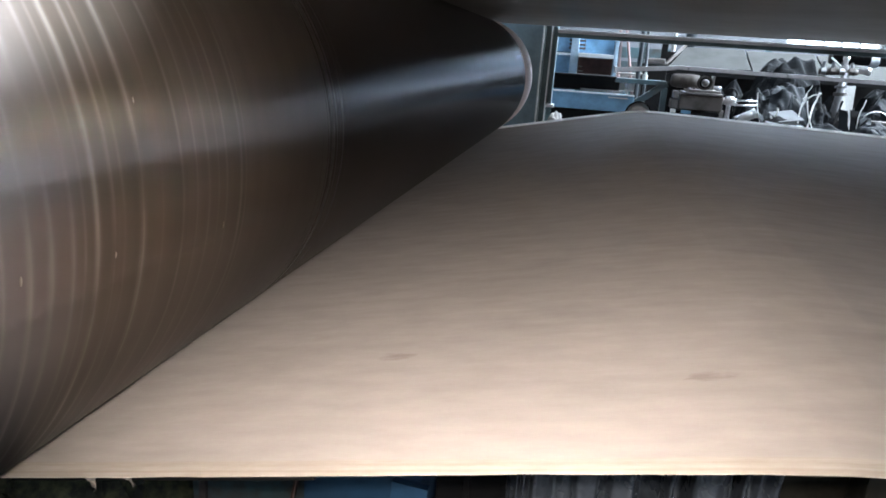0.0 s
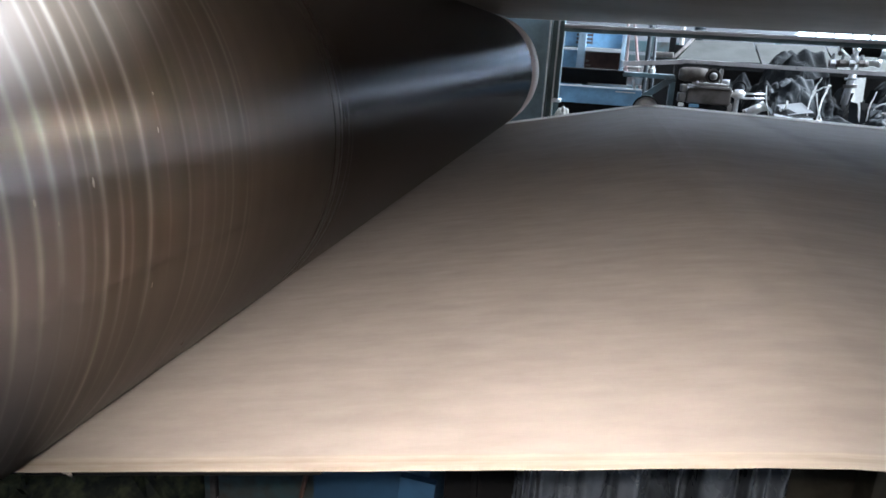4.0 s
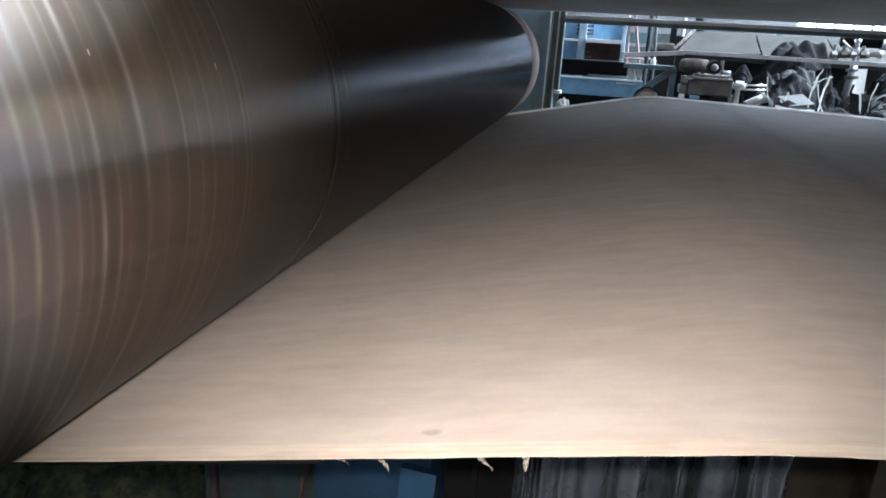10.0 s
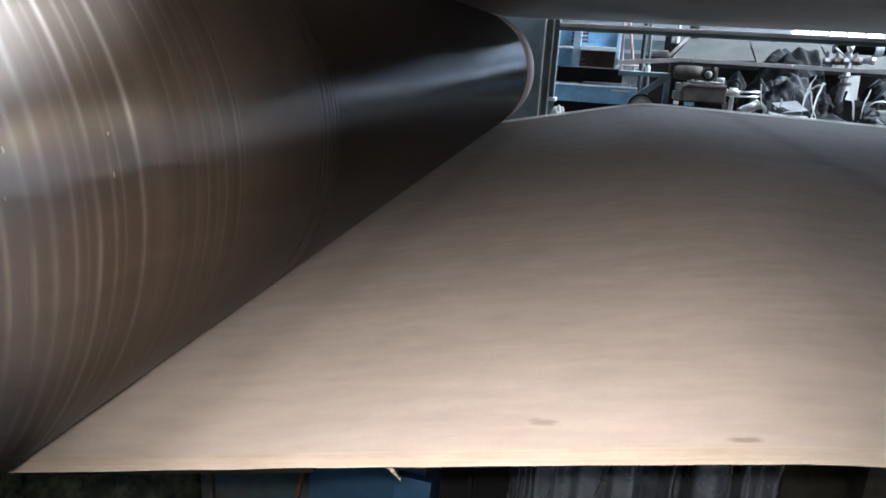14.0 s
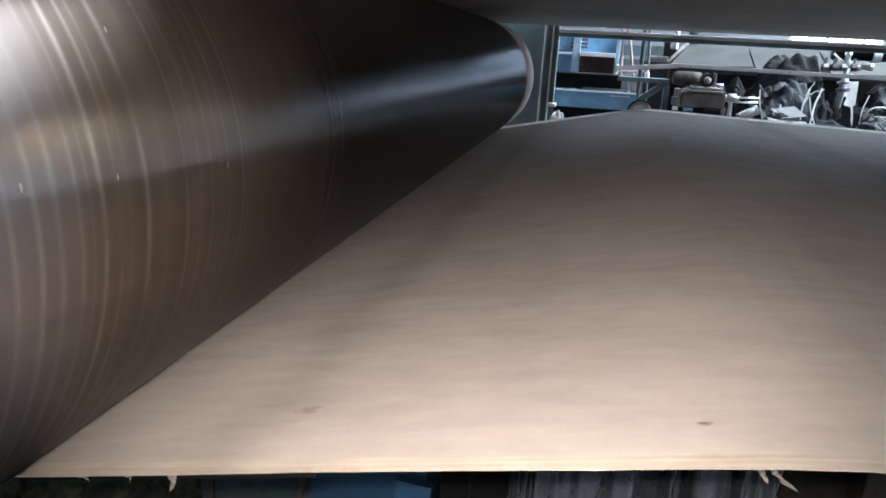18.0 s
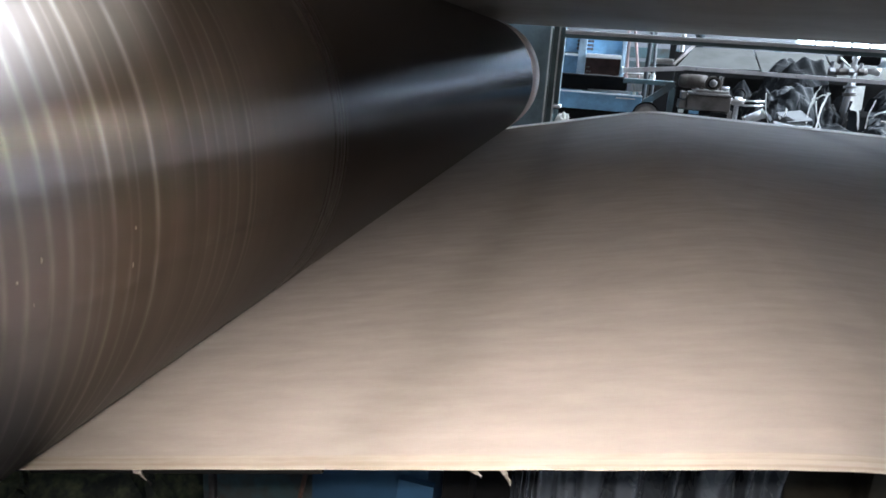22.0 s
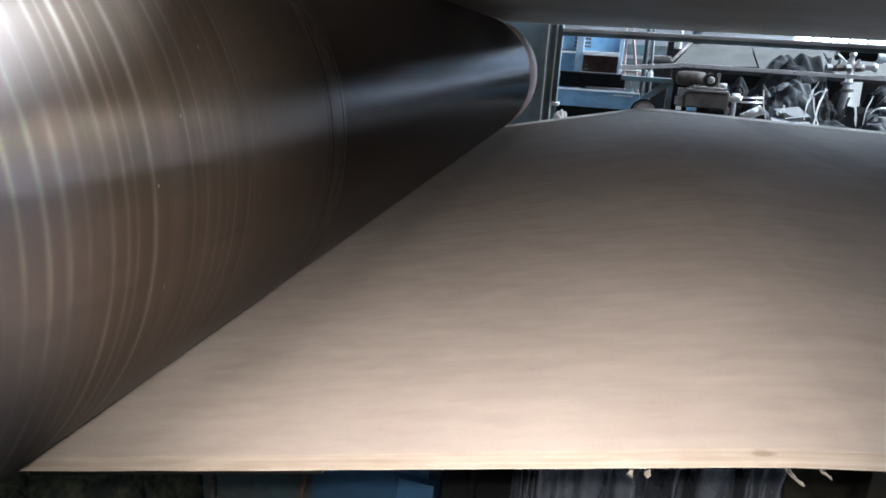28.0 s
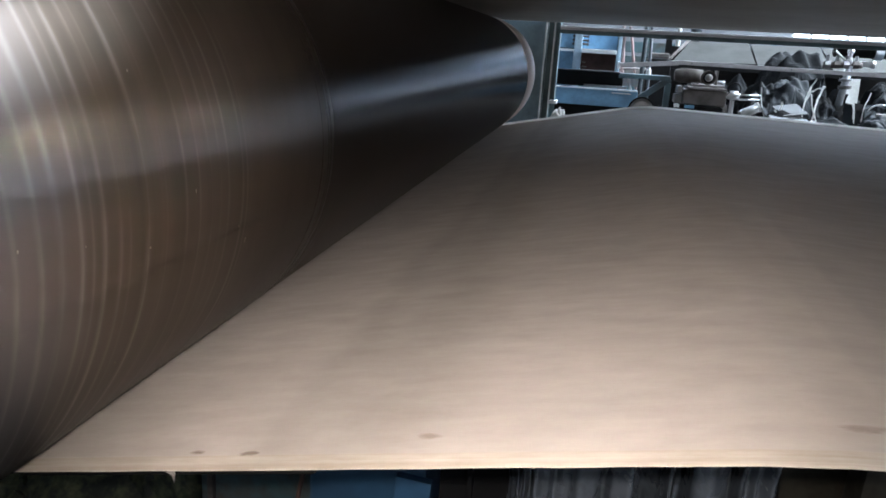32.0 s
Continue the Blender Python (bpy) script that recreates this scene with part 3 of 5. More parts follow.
def drying_cylinder():
    c = thing("drying_cylinder", ROLL_X, 0, ROLL_Z, "dark polished steel drying cylinder with fine circular scratches", "cylinder")
    prof = [(-0.30, ROLL_R - 0.006), (-0.294, ROLL_R)] + [(k * 0.05, ROLL_R) for k in range(-5, 49) if not 0.2 < k * 0.05 < 0.46] + [(2.47, ROLL_R)]
    for at, wide, strong in RINGS:
        # each ring stands proud as a fine rounded ridge
        prof += [(at + 1.5 * wide * f, ROLL_R + 0.032 * strong * wide * (1 + math.cos(math.pi * f))) for f in (-1.0, -0.75, -0.5, -0.25, 0.0, 0.25, 0.5, 0.75, 1.0)]
    part("shell", lathe(sorted(prof), "Y", 200), M_ROLL, c, smooth=True)
    rnd = random.Random(77)
    bm = bmesh.new()
    bmesh.ops.create_icosphere(bm, subdivisions=2, radius=1)
    nick = part("nick", bm, M_NICK, c, "small bright burr", smooth=True)
    for k in range(34):
        at, a, r = rnd.uniform(0.215, 0.455), rnd.uniform(0, 2 * math.pi), rnd.uniform(0.0003, 0.0008)
        m = Matrix.Rotation(-a, 4, "Y") @ Matrix.Translation((ROLL_R, at, 0)) @ Matrix.Diagonal((0.55 * r, r, rnd.uniform(1.0, 4.0) * r, 1))
        if k:
            nick = new("nick", nick.data)
            nick.parent = c
        nick.matrix_basis = m
    part("end_band", lathe([(2.47, ROLL_R + 0.0004), (2.735, ROLL_R + 0.0004), (2.745, ROLL_R - 0.008)], "Y", 160), M_BAND, c, "rusty pinkish bare end band", smooth=True)
    for y, s in ((-0.302, -1), (2.747, 1)):
        part("end_cover", lathe([(y, ROLL_R - 0.02), (y + s * 0.012, ROLL_R - 0.024), (y + s * 0.02, 0.09), (y + s * 0.05, 0.085)], "Y", 64), M_SOOT_SHADE, c)
        part("journal", lathe([(y + s * 0.05, 0.05), (y + s * 0.34, 0.05)], "Y", 32), M_STEEL, c)
        for k in range(8):
            a = 2 * math.pi * k / 8
            part("bolt", lathe([(y + s * 0.014, 0.011), (y + s * 0.03, 0.010)], "Y", 6), M_STEEL, c, m=pose(0.14 * math.cos(a), 0, 0.14 * math.sin(a)))
    return c


CYLINDER = drying_cylinder()


FELT_FRONT, FELT_FAR = 0.422, 3.05


# the felt is lengthened out of view to keep skylight off the web
FELT_TURN, FELT_ROLL_R = 9.2, 0.08


def felt_way():
    """The felt's line: over the cylinder's top, along, and up round the felt roller."""
    low = ROLL_Z + ROLL_R + 0.0015
    pts = [(x, low + (0.003 * min(x + 0.43, 2.0) if x > -0.43 else 0.02 * (x + 0.43))) for x in (-6.0, -4.0, -2.0, -1.0, -0.6, -0.43, 0.0, 0.4, 0.8, 1.2, 1.8, 3.0, 4.0, 6.0, 8.0, FELT_TURN)]
    z = pts[-1][1]
    pts += [(FELT_TURN + FELT_ROLL_R * math.sin(a), z + FELT_ROLL_R * (1 - math.cos(a))) for a in (math.pi / 2 * k / 10 for k in range(1, 11))]
    return pts + [(FELT_TURN + FELT_ROLL_R, 2.4)]


def felt_run(name, y0, y1, thick, mat, parent, label=""):
    """A long strip of the felt."""
    bm = bmesh.new()
    pts = [Vector(p) for p in felt_way()]
    rows = []
    for k, p in enumerate(pts):
        d = (pts[min(k + 1, len(pts) - 1)] - pts[max(k - 1, 0)]).normalized()
        q = p + Vector((-d.y, d.x)) * thick
        rows.append([bm.verts.new((c.x, y, c.y)) for c in (p, q) for y in (y0, y1)])
    for a, b in zip(rows, rows[1:]):
        for i, j in ((0, 1), (1, 3), (3, 2), (2, 0)):
            bm.faces.new((a[i], a[j], b[j], b[i]))
    bm.faces.new((rows[0][0], rows[0][1], rows[0][3], rows[0][2]))
    bm.faces.new((rows[-1][0], rows[-1][2], rows[-1][3], rows[-1][1]))
    return part(name, bm, mat, parent, label)


def felt():
    f = thing("dryer_felt", 0, 0, 0, "taut grey-brown woven dryer felt above the web", "felt")
    felt_run("cloth", FELT_FRONT + 0.1201, FELT_FAR - 0.0301, 0.006, M_FELT, f)
    # front edge is out of view, widened and paled to reflect in the cylinder
    felt_run("selvedge", FELT_FRONT, FELT_FRONT + 0.12, 0.0072, M_SELVEDGE, f, "felt edge strip, paled to reflect in the cylinder")
    felt_run("selvedge", FELT_FAR - 0.03, FELT_FAR, 0.0072, M_SELVEDGE, f, "felt edge strip, paled to reflect in the cylinder")


felt()

# the web's way: level run, over the guide roller, down to the cylinder, round it and off
AR, AL = math.atan(SLOPE_R), math.atan(SLOPE_L)
THICK = 0.0004
_n = Vector((-math.sin(AL), math.cos(AL)))
_down = (Vector((ROLL_X, ROLL_Z)) - Vector((RIDGE_X, RIDGE_Z))).dot(_n)
WRAP_R = _down                                   # the run lies tangent to the cylinder
P_TAN = (Vector((RIDGE_X, RIDGE_Z)) - Vector((ROLL_X, ROLL_Z))).dot(Vector((math.cos(AL), math.sin(AL))))
LEAVE = radians(-9)
P_OFF = P_TAN + WRAP_R * (AL - LEAVE)


SOFT = 0.075                                       # the web eases over the guide roller


def web_point(p):
    """The place of the web in x and z, p metres past the guide roller."""
    if abs(p) < SOFT:
        a = Vector((RIDGE_X + SOFT * math.cos(AR), RIDGE_Z + SOFT * math.sin(AR)))
        b = Vector((RIDGE_X - SOFT * math.cos(AL), RIDGE_Z - SOFT * math.sin(AL)))
        f = (p + SOFT) / (2 * SOFT)
        return a * (1 - f) ** 2 + Vector((RIDGE_X, RIDGE_Z)) * 2 * f * (1 - f) + b * f * f
    if p < 0:
        return Vector((RIDGE_X - p * math.cos(AR), RIDGE_Z - p * math.sin(AR)))
    if p < P_TAN:
        return Vector((RIDGE_X - p * math.cos(AL), RIDGE_Z - p * math.sin(AL)))
    if p < P_OFF:
        a = AL - (p - P_TAN) / WRAP_R
        return Vector((ROLL_X + WRAP_R * math.sin(a), ROLL_Z - WRAP_R * math.cos(a)))
    d = p - P_OFF
    return Vector((ROLL_X + WRAP_R * math.sin(LEAVE) - d * math.cos(LEAVE), ROLL_Z - WRAP_R * math.cos(LEAVE) - d * math.sin(LEAVE)))


def web_pose(p):
    """The pose of one section: both its ends lie on the way."""
    a, b = web_point(p - SECTION / 2), web_point(p + SECTION / 2)
    m = (a + b) / 2
    return pose(m.x, 0, m.y, 0, -math.degrees(math.atan2(a.y - b.y, a.x - b.x)), 0)


def travel(t):
    """How far the web has run at t seconds: fast at first, then four times slower."""
    if t < 3.6:
        return 0.70 * t
    if t < 4.6:
        return 2.52 + 0.70 * (t - 3.6) - 0.264 * (t - 3.6) ** 2
    return 2.956 + 0.172 * (t - 4.6)


SECTION = 0.04
FIRST, LAST = -9.36, 0.92
SCRAPS = [-7.006, -6.933, -6.917, -6.849, -6.84, -5.739, -5.722, -5.329, -5.27, -5.195, -5.189, -4.842, -4.81, -4.775, -3.974, -3.966,
          -3.93, -3.922, -3.685, -3.66, -3.602, -3.577, -3.163, -3.06, -2.258, -2.156, -0.626, 0.445, 0.471, -1.9, -1.2, -4.3, -5.5, -6.2, -7.25]
TIMES = [k * 0.05 for k in range(92)] + [4.75 + k * 0.25 for k in range(110)]


def front_edge(u):
    """The torn margin wanders by a millimetre or two."""
    return WEB_FRONT + 0.0022 * noise.noise(Vector((u * 3.1, 0, 0))) + 0.0008 * noise.noise(Vector((u * 23.0, 5, 0)))


def web_section(web, u0):
    """One length of the web, with its own stretch of the sheet's grain."""
    n = 5
    verts, faces, uvs = [], [], []
    for i in range(n + 1):
        u = u0 - SECTION / 2 + SECTION * i / n
        for y, rise in ((front_edge(u), 0.0), (0.7, 0.0), (WEB_FAR - 0.004, 0.0), (WEB_FAR, 0.009)):
            for z in (rise, rise - THICK):
                # further along the way lies further left
                verts.append((u0 - u, y, z))
                uvs.append((u, y))
    at = lambda i, j, k: i * 8 + j * 2 + k
    for i in range(n):
        for j in range(3):
            faces.append((at(i, j, 0), at(i, j + 1, 0), at(i + 1, j + 1, 0), at(i + 1, j, 0)))
            faces.append((at(i, j, 1), at(i + 1, j, 1), at(i + 1, j + 1, 1), at(i, j + 1, 1)))
        faces.append((at(i, 0, 0), at(i + 1, 0, 0), at(i + 1, 0, 1), at(i, 0, 1)))
        faces.append((at(i, 3, 0), at(i, 3, 1), at(i + 1, 3, 1), at(i + 1, 3, 0)))
    me = bpy.data.meshes.new("web_section")
    me.from_pydata(verts, [], faces)
    layer = me.uv_layers.new(name="UVMap")
    for loop in me.loops:
        layer.data[loop.index].uv = uvs[loop.vertex_index]
    me.materials.append(M_WEB)
    ob = new("web_section", me)
    ob.parent = web
    return ob


def scrap(section, dx, y, seed):
    """A torn rag of fibre that hangs from the margin."""
    rnd = random.Random(seed)
    length, wide, lean = rnd.uniform(0.005, 0.012), rnd.uniform(0.0028, 0.0048), rnd.uniform(-0.4, 0.9)
    bm = bmesh.new()
    rows = []
    for k in range(6):
        f = k / 5
        w = wide * (0.5 + 0.5 * math.sin(1.3 + 4.4 * f) ** 2) * (1.0 if k < 5 else 0.55) / 2
        rows.append([bm.verts.new((dx + lean * length * f * f + s * w + rnd.uniform(-0.0007, 0.0007), y + 0.001 + b + 0.0022 * math.sin(3 * f + s), -0.0004 - length * f + rnd.uniform(-0.0006, 0.0006) * (k > 0)))
                     for b in (0.0, 0.0008) for s in (-1, 1)])
    for a, b in zip(rows, rows[1:]):
        bm.faces.new((a[0], a[1], b[1], b[0]))
        bm.faces.new((a[2], b[2], b[3], a[3]))
        bm.faces.new((a[0], b[0], b[2], a[2]))
        bm.faces.new((a[1], a[3], b[3], b[1]))
    bm.faces.new((rows[0][0], rows[0][2], rows[0][3], rows[0][1]))
    bm.faces.new((rows[-1][0], rows[-1][1], rows[-1][3], rows[-1][2]))
    part("torn_scrap", bm, M_SCRAP, section, "pale torn fibre scrap")


WEB = thing("paper_web", 0, 0, 0, "wide moist brown kraft paper web with a pale trimmed edge", "paper")
SECTIONS = []
for k in range(round((LAST - FIRST) / SECTION)):
    u = FIRST + (k + 0.5) * SECTION
    ob = web_section(WEB, u)
    SECTIONS.append((u, ob))
    for j, s in enumerate(SCRAPS):
        if abs(s - u) <= SECTION / 2:
            scrap(ob, u - s, front_edge(s), 10 * k + j)

# ---- machine frame and what stands round it ----


def slab(parent, name, lo, hi, mat, label="", bevel=0.002, turn=None):
    """A bevelled bar, plate or block under a thing, in the thing's own space."""
    o = parent.location
    return part(name, box([a - b for a, b in zip(lo, o)], [a - b for a, b in zip(hi, o)], bevel, turn=turn), mat, parent, label)


def bar(parent, name, a, b, r, mat, label="", steps=10):
    o = Vector(parent.location)
    return part(name, tube([Vector(a) - o, Vector(b) - o], r, steps), mat, parent, label, smooth=True)


def flat_bar(parent, name, a, b, high, deep, mat, label=""):
    """A flat bar on edge from a to b, in one XZ plane."""
    o = Vector(parent.location)
    a, b = Vector(a) - o, Vector(b) - o
    d = b - a
    turn = Matrix.Rotation(-math.atan2(d.z, d.x), 4, "Y")
    m = (a + b) / 2
    n = d.length / 2
    bm = box((m.x - n, m.y - deep / 2, m.z - high / 2), (m.x + n, m.y + deep / 2, m.z + high / 2), 0.0015, turn=turn)
    return part(name, bm, mat, parent, label)


def side_frame():
    f = thing("machine_side_frame", -0.4, 3.15, 0, "dark teal steel side frame of the paper machine", "frame")
    slab(f, "side_plate", (-1.1, 3.13, 0), (-0.2255, 3.15, 1.75), M_PLATE, "dusty blue-grey side plate")
    slab(f, "flange", (-0.2245, 3.103, 0), (-0.2185, 3.24, 1.75), M_TEAL, "", 0.001)
    slab(f, "flange_edge", (-0.2245, 3.098, 0), (-0.2175, 3.1025, 1.75), M_PALE, "pale flange edge strip", 0.001)
    slab(f, "channel_web", (-0.2175, 3.205, 0), (-0.163, 3.215, 1.75), M_TEAL)
    slab(f, "flange", (-0.189, 3.135, 0), (-0.1845, 3.203, 1.75), M_TEAL, "", 0.001)
    slab(f, "flange_edge", (-0.1905, 3.130, 0), (-0.1845, 3.1345, 1.75), M_PALE, "pale flange edge strip", 0.001)
    slab(f, "flange", (-0.168, 3.12, 0.90), (-0.163, 3.203, 1.75), M_TEAL, "", 0.001)
    slab(f, "foot_plate", (-0.1835, 3.12, 0.886), (-0.150, 3.203, 0.899), M_PALE, "pale foot plate", 0.001)
    slab(f, "ledge", (-0.217, 3.03, 0.79), (-0.04, 3.20, 0.80), M_TEAL)
    part("bearing_housing", lathe([(-0.10, 0.085), (-0.095, 0.095), (-0.03, 0.10), (-0.021, 0.12)], "Y", 40), M_SOOT_SHADE, f, m=pose(ROLL_X + 0.4, 0, ROLL_Z))
    bar(f, "drain_pipe", (-0.30, 3.11, 0.0), (-0.30, 3.11, 0.80), 0.012, M_STEEL)
    near = thing("machine_side_frame", -0.45, -0.7, 0, "dark teal steel side frame of the paper machine", "frame")
    slab(near, "side_plate", (-1.1, -0.72, 0), (-0.30, -0.70, 1.75), M_TEAL)
    part("bearing_housing", lathe([(0.001, 0.12), (0.01, 0.10), (0.06, 0.095), (0.065, 0.085)], "Y", 40), M_SOOT_SHADE, near, m=pose(ROLL_X + 0.45, 0, ROLL_Z))


side_frame()

rail = thing("top_rail", 0.9, 3.12, 1.18, "pale-edged angle iron rail across the machine", "rail")
# bright front and shaded underside of the rail are put into the colours
slab(rail, "top_flange", (-0.162, 3.080, 1.2070), (2.8, 3.16, 1.2120), M_PALE, "front edge, its lit look in a pale colour", 0.001)
slab(rail, "channel", (-0.162, 3.088, 1.1970), (2.8, 3.16, 1.2065), M_LILAC, "", 0.001)
slab(rail, "side_flange", (-0.162, 3.10, 1.1815), (2.8, 3.157, 1.1965), M_TEAL, "lower flange, its shade in a dark colour", 0.001)
slab(rail, "end_post", (2.74, 3.158, 0), (2.8, 3.21, 1.2), M_TEAL)

guard = thing("guard_rail", 1.0, 3.4, 1.06, "dusty grey flat-bar guard rail bent near its end", "rail")
flat_bar(guard, "bar", (0.105, 3.42, 1.062), (0.365, 3.40, 1.087), 0.020, 0.010, M_LILAC)
flat_bar(guard, "bar", (0.355, 3.40, 1.0895), (2.2, 3.40, 1.080), 0.017, 0.010, M_LILAC)
slab(guard, "bracket", (0.100, 3.426, 1.045), (0.110, 3.675, 1.075), M_PALE, "", 0.001)
slab(guard, "post", (2.2, 3.38, 0), (2.24, 3.42, 1.10), M_STEEL)
for k in range(3):
    part("rivet", lathe([(-0.006, 0.005), (-0.0085, 0.003)], "Y", 8), M_STEEL, guard, m=pose(-0.58 + k * 0.42, 0, 0.029))

waste = heap(0.048, 0.05, 0.072, 9.4, 0.75)
tagged(part("cotton_waste", waste, M_COTTON, m=pose(-0.135, 3.10, 0.80), smooth=False), "lump of grey-white cotton waste on a ledge", "waste")


def gear_stand():
    s = thing("gear_stand", 0, 3.6, 0, "worn blue steel gear stand with a dark recess", "machine frame")
    slab(s, "upper_panel", (-0.26, 3.775, 1.129), (0.092, 3.785, 1.214), M_BLUE)
    # black panel added so the space under the beam stays dark
    slab(s, "skirt_panel", (-0.20, 3.53, 0.35), (0.162, 3.54, 0.867), M_SOOT_SHADE, "black panel added for the dark space under the beam")
    slab(s, "side_panel", (-0.26, 3.775, 0.93), (-0.118, 3.785, 1.111), M_BLUE)
    slab(s, "column", (-0.121, 3.69, 0), (-0.082, 3.773, 1.216), M_CHALK, "chalky blue column", 0.004)
    slab(s, "column", (0.093, 3.68, 0), (0.112, 3.78, 1.216), M_CHALK, "chalky blue column", 0.004)
    slab(s, "column", (0.118, 3.70, 0), (0.128, 3.78, 1.216), M_PINKPOST, "primer-red edge strip", 0.002)
    slab(s, "ledge", (-0.26, 3.66, 1.112), (-0.122, 3.773, 1.122), M_PALE, "", 0.002)
    slab(s, "ledge", (-0.080, 3.655, 1.108), (0.092, 3.773, 1.1275), M_PALE, "pale chipped ledge", 0.003)
    # the dark opening is a solid block with its shade in the colour
    slab(s, "gear_box", (-0.080, 3.69, 1.028), (0.090, 3.77, 1.107), M_CAVITY, "dark red block for the shaded opening", 0.006)
    slab(s, "latch", (-0.078, 3.676, 1.058), (-0.058, 3.689, 1.066), M_BROWN)
    slab(s, "latch", (-0.080, 3.676, 1.036), (-0.050, 3.689, 1.044), M_BROWN)
    # shelf added to keep skylight out; the black block is the hollow's shade
    slab(s, "shelf", (-0.20, 3.50, 1.021), (0.115, 3.688, 1.0265), M_SOOT_SHADE, "black shelf added to shade the recess", 0.001)
    slab(s, "oil_tray", (-0.20, 3.60, 0.951), (0.135, 3.685, 1.0195), M_SOOT_SHADE, "black block for the shaded recess", 0.001)
    slab(s, "tray_lip", (-0.05, 3.53, 0.951), (0.155, 3.55, 0.962), M_DUST, "", 0.001)
    slab(s, "beam", (-0.24, 3.46, 0.868), (0.205, 3.52, 0.949), M_BLUE, "light blue cross beam", 0.003)
    # the highlight along the beam is built as two pale strips
    slab(s, "beam_lip", (-0.24, 3.452, 0.944), (0.205, 3.459, 0.951), M_PALE, "", 0.001)
    slab(s, "plate", (0.085, 3.4545, 0.930), (0.175, 3.4595, 0.935), M_WHITE, "beam highlight as a narrow white strip", 0.001)
    for x in (-0.235, 0.165):
        slab(s, "leg", (x, 3.465, 0), (x + 0.035, 3.515, 0.867), M_BLUE)
    flat_bar(s, "brace", (0.215, 3.60, 0.905), (0.355, 3.60, 1.012), 0.030, 0.03, M_TEALBOARD, "diagonal blue-grey brace")
    slab(s, "bracket_plate", (0.113, 3.58, 1.000), (0.355, 3.70, 1.022), M_TEALBOARD)
    slab(s, "bracket_plate", (0.113, 3.66, 0.96), (0.21, 3.67, 1.008), M_PALE)
    slab(s, "leg", (0.335, 3.585, 0), (0.362, 3.615, 0.99), M_TEAL)
    for z in (1.150, 1.168, 1.187):
        part("stud", lathe([(-0.001, 0.0055), (0.022, 0.0055), (0.0225, 0.008), (0.03, 0.008)], "X", 8), M_BROWN, s, m=pose(-0.081, 0.12, z))
        part("bolt_head", lathe([(0.0, 0.008), (-0.008, 0.007)], "Y", 6), M_BROWN, s, m=pose(-0.128, 0.172, z))
    part("grease_cup", lathe([(0, 0.012), (0.022, 0.013), (0.024, 0.008), (0.034, 0.007)], "Z", 14), M_WHITE, s, "white grease cup", m=pose(0.252, 0.03, 1.0225))
    bar(s, "hose", (0.16, 3.62, 1.0), (0.19, 3.62, 0.90), 0.008, M_WHITE)


gear_stand()


def guide_roller():
    g = thing("guide_roller", RIDGE_X, 0, RIDGE_Z - 0.0485, "dull steel guide roller under the web", "roller")
    part("shell", lathe([(0.60, 0.036), (0.605, 0.038), (2.78, 0.038), (2.785, 0.036)], "Y", 40), M_STEEL, g, smooth=True)
    part("shaft", lathe([(0.56, 0.016), (0.60, 0.016)], "Y", 20), M_STEEL, g, smooth=True)
    part("shaft", lathe([(2.785, 0.016), (3.00, 0.016)], "Y", 20), M_STEEL, g, smooth=True)
    part("bearing_housing", lathe([(2.79, 0.030), (2.792, 0.043), (2.82, 0.046), (2.86, 0.044)], "Y", 32), M_STEEL, g, "dusty round bearing housing", m=pose(0, 0, 0.034), smooth=True)
    part("housing_rim", lathe([(2.805, 0.0462), (2.807, 0.050), (2.822, 0.050), (2.824, 0.0462)], "Y", 32), M_SOOT_SHADE, g, m=pose(0, 0, 0.034), smooth=True)
    for y in (1.05, 2.865):
        part("bracket", box((-0.03, y, -(RIDGE_Z - 0.0485)), (0.03, y + 0.05, -0.0385), 0.003), M_TEAL, g)


guide_roller()
low = thing("lower_beam", 0.9, 3.0, 0.84, "blue-grey painted lower beam behind the web", "beam")
slab(low, "beam", (0.245, 2.98, 0.822), (2.6, 3.03, 0.858), M_TEALBOARD)
slab(low, "beam_edge", (0.245, 2.97, 0.8585), (2.6, 3.03, 0.864), M_TEALBOARD, "", 0.001)
for x in (0.30, 2.5):
    slab(low, "leg", (x, 2.985, 0), (x + 0.05, 3.025, 0.8215), M_TEALBOARD)


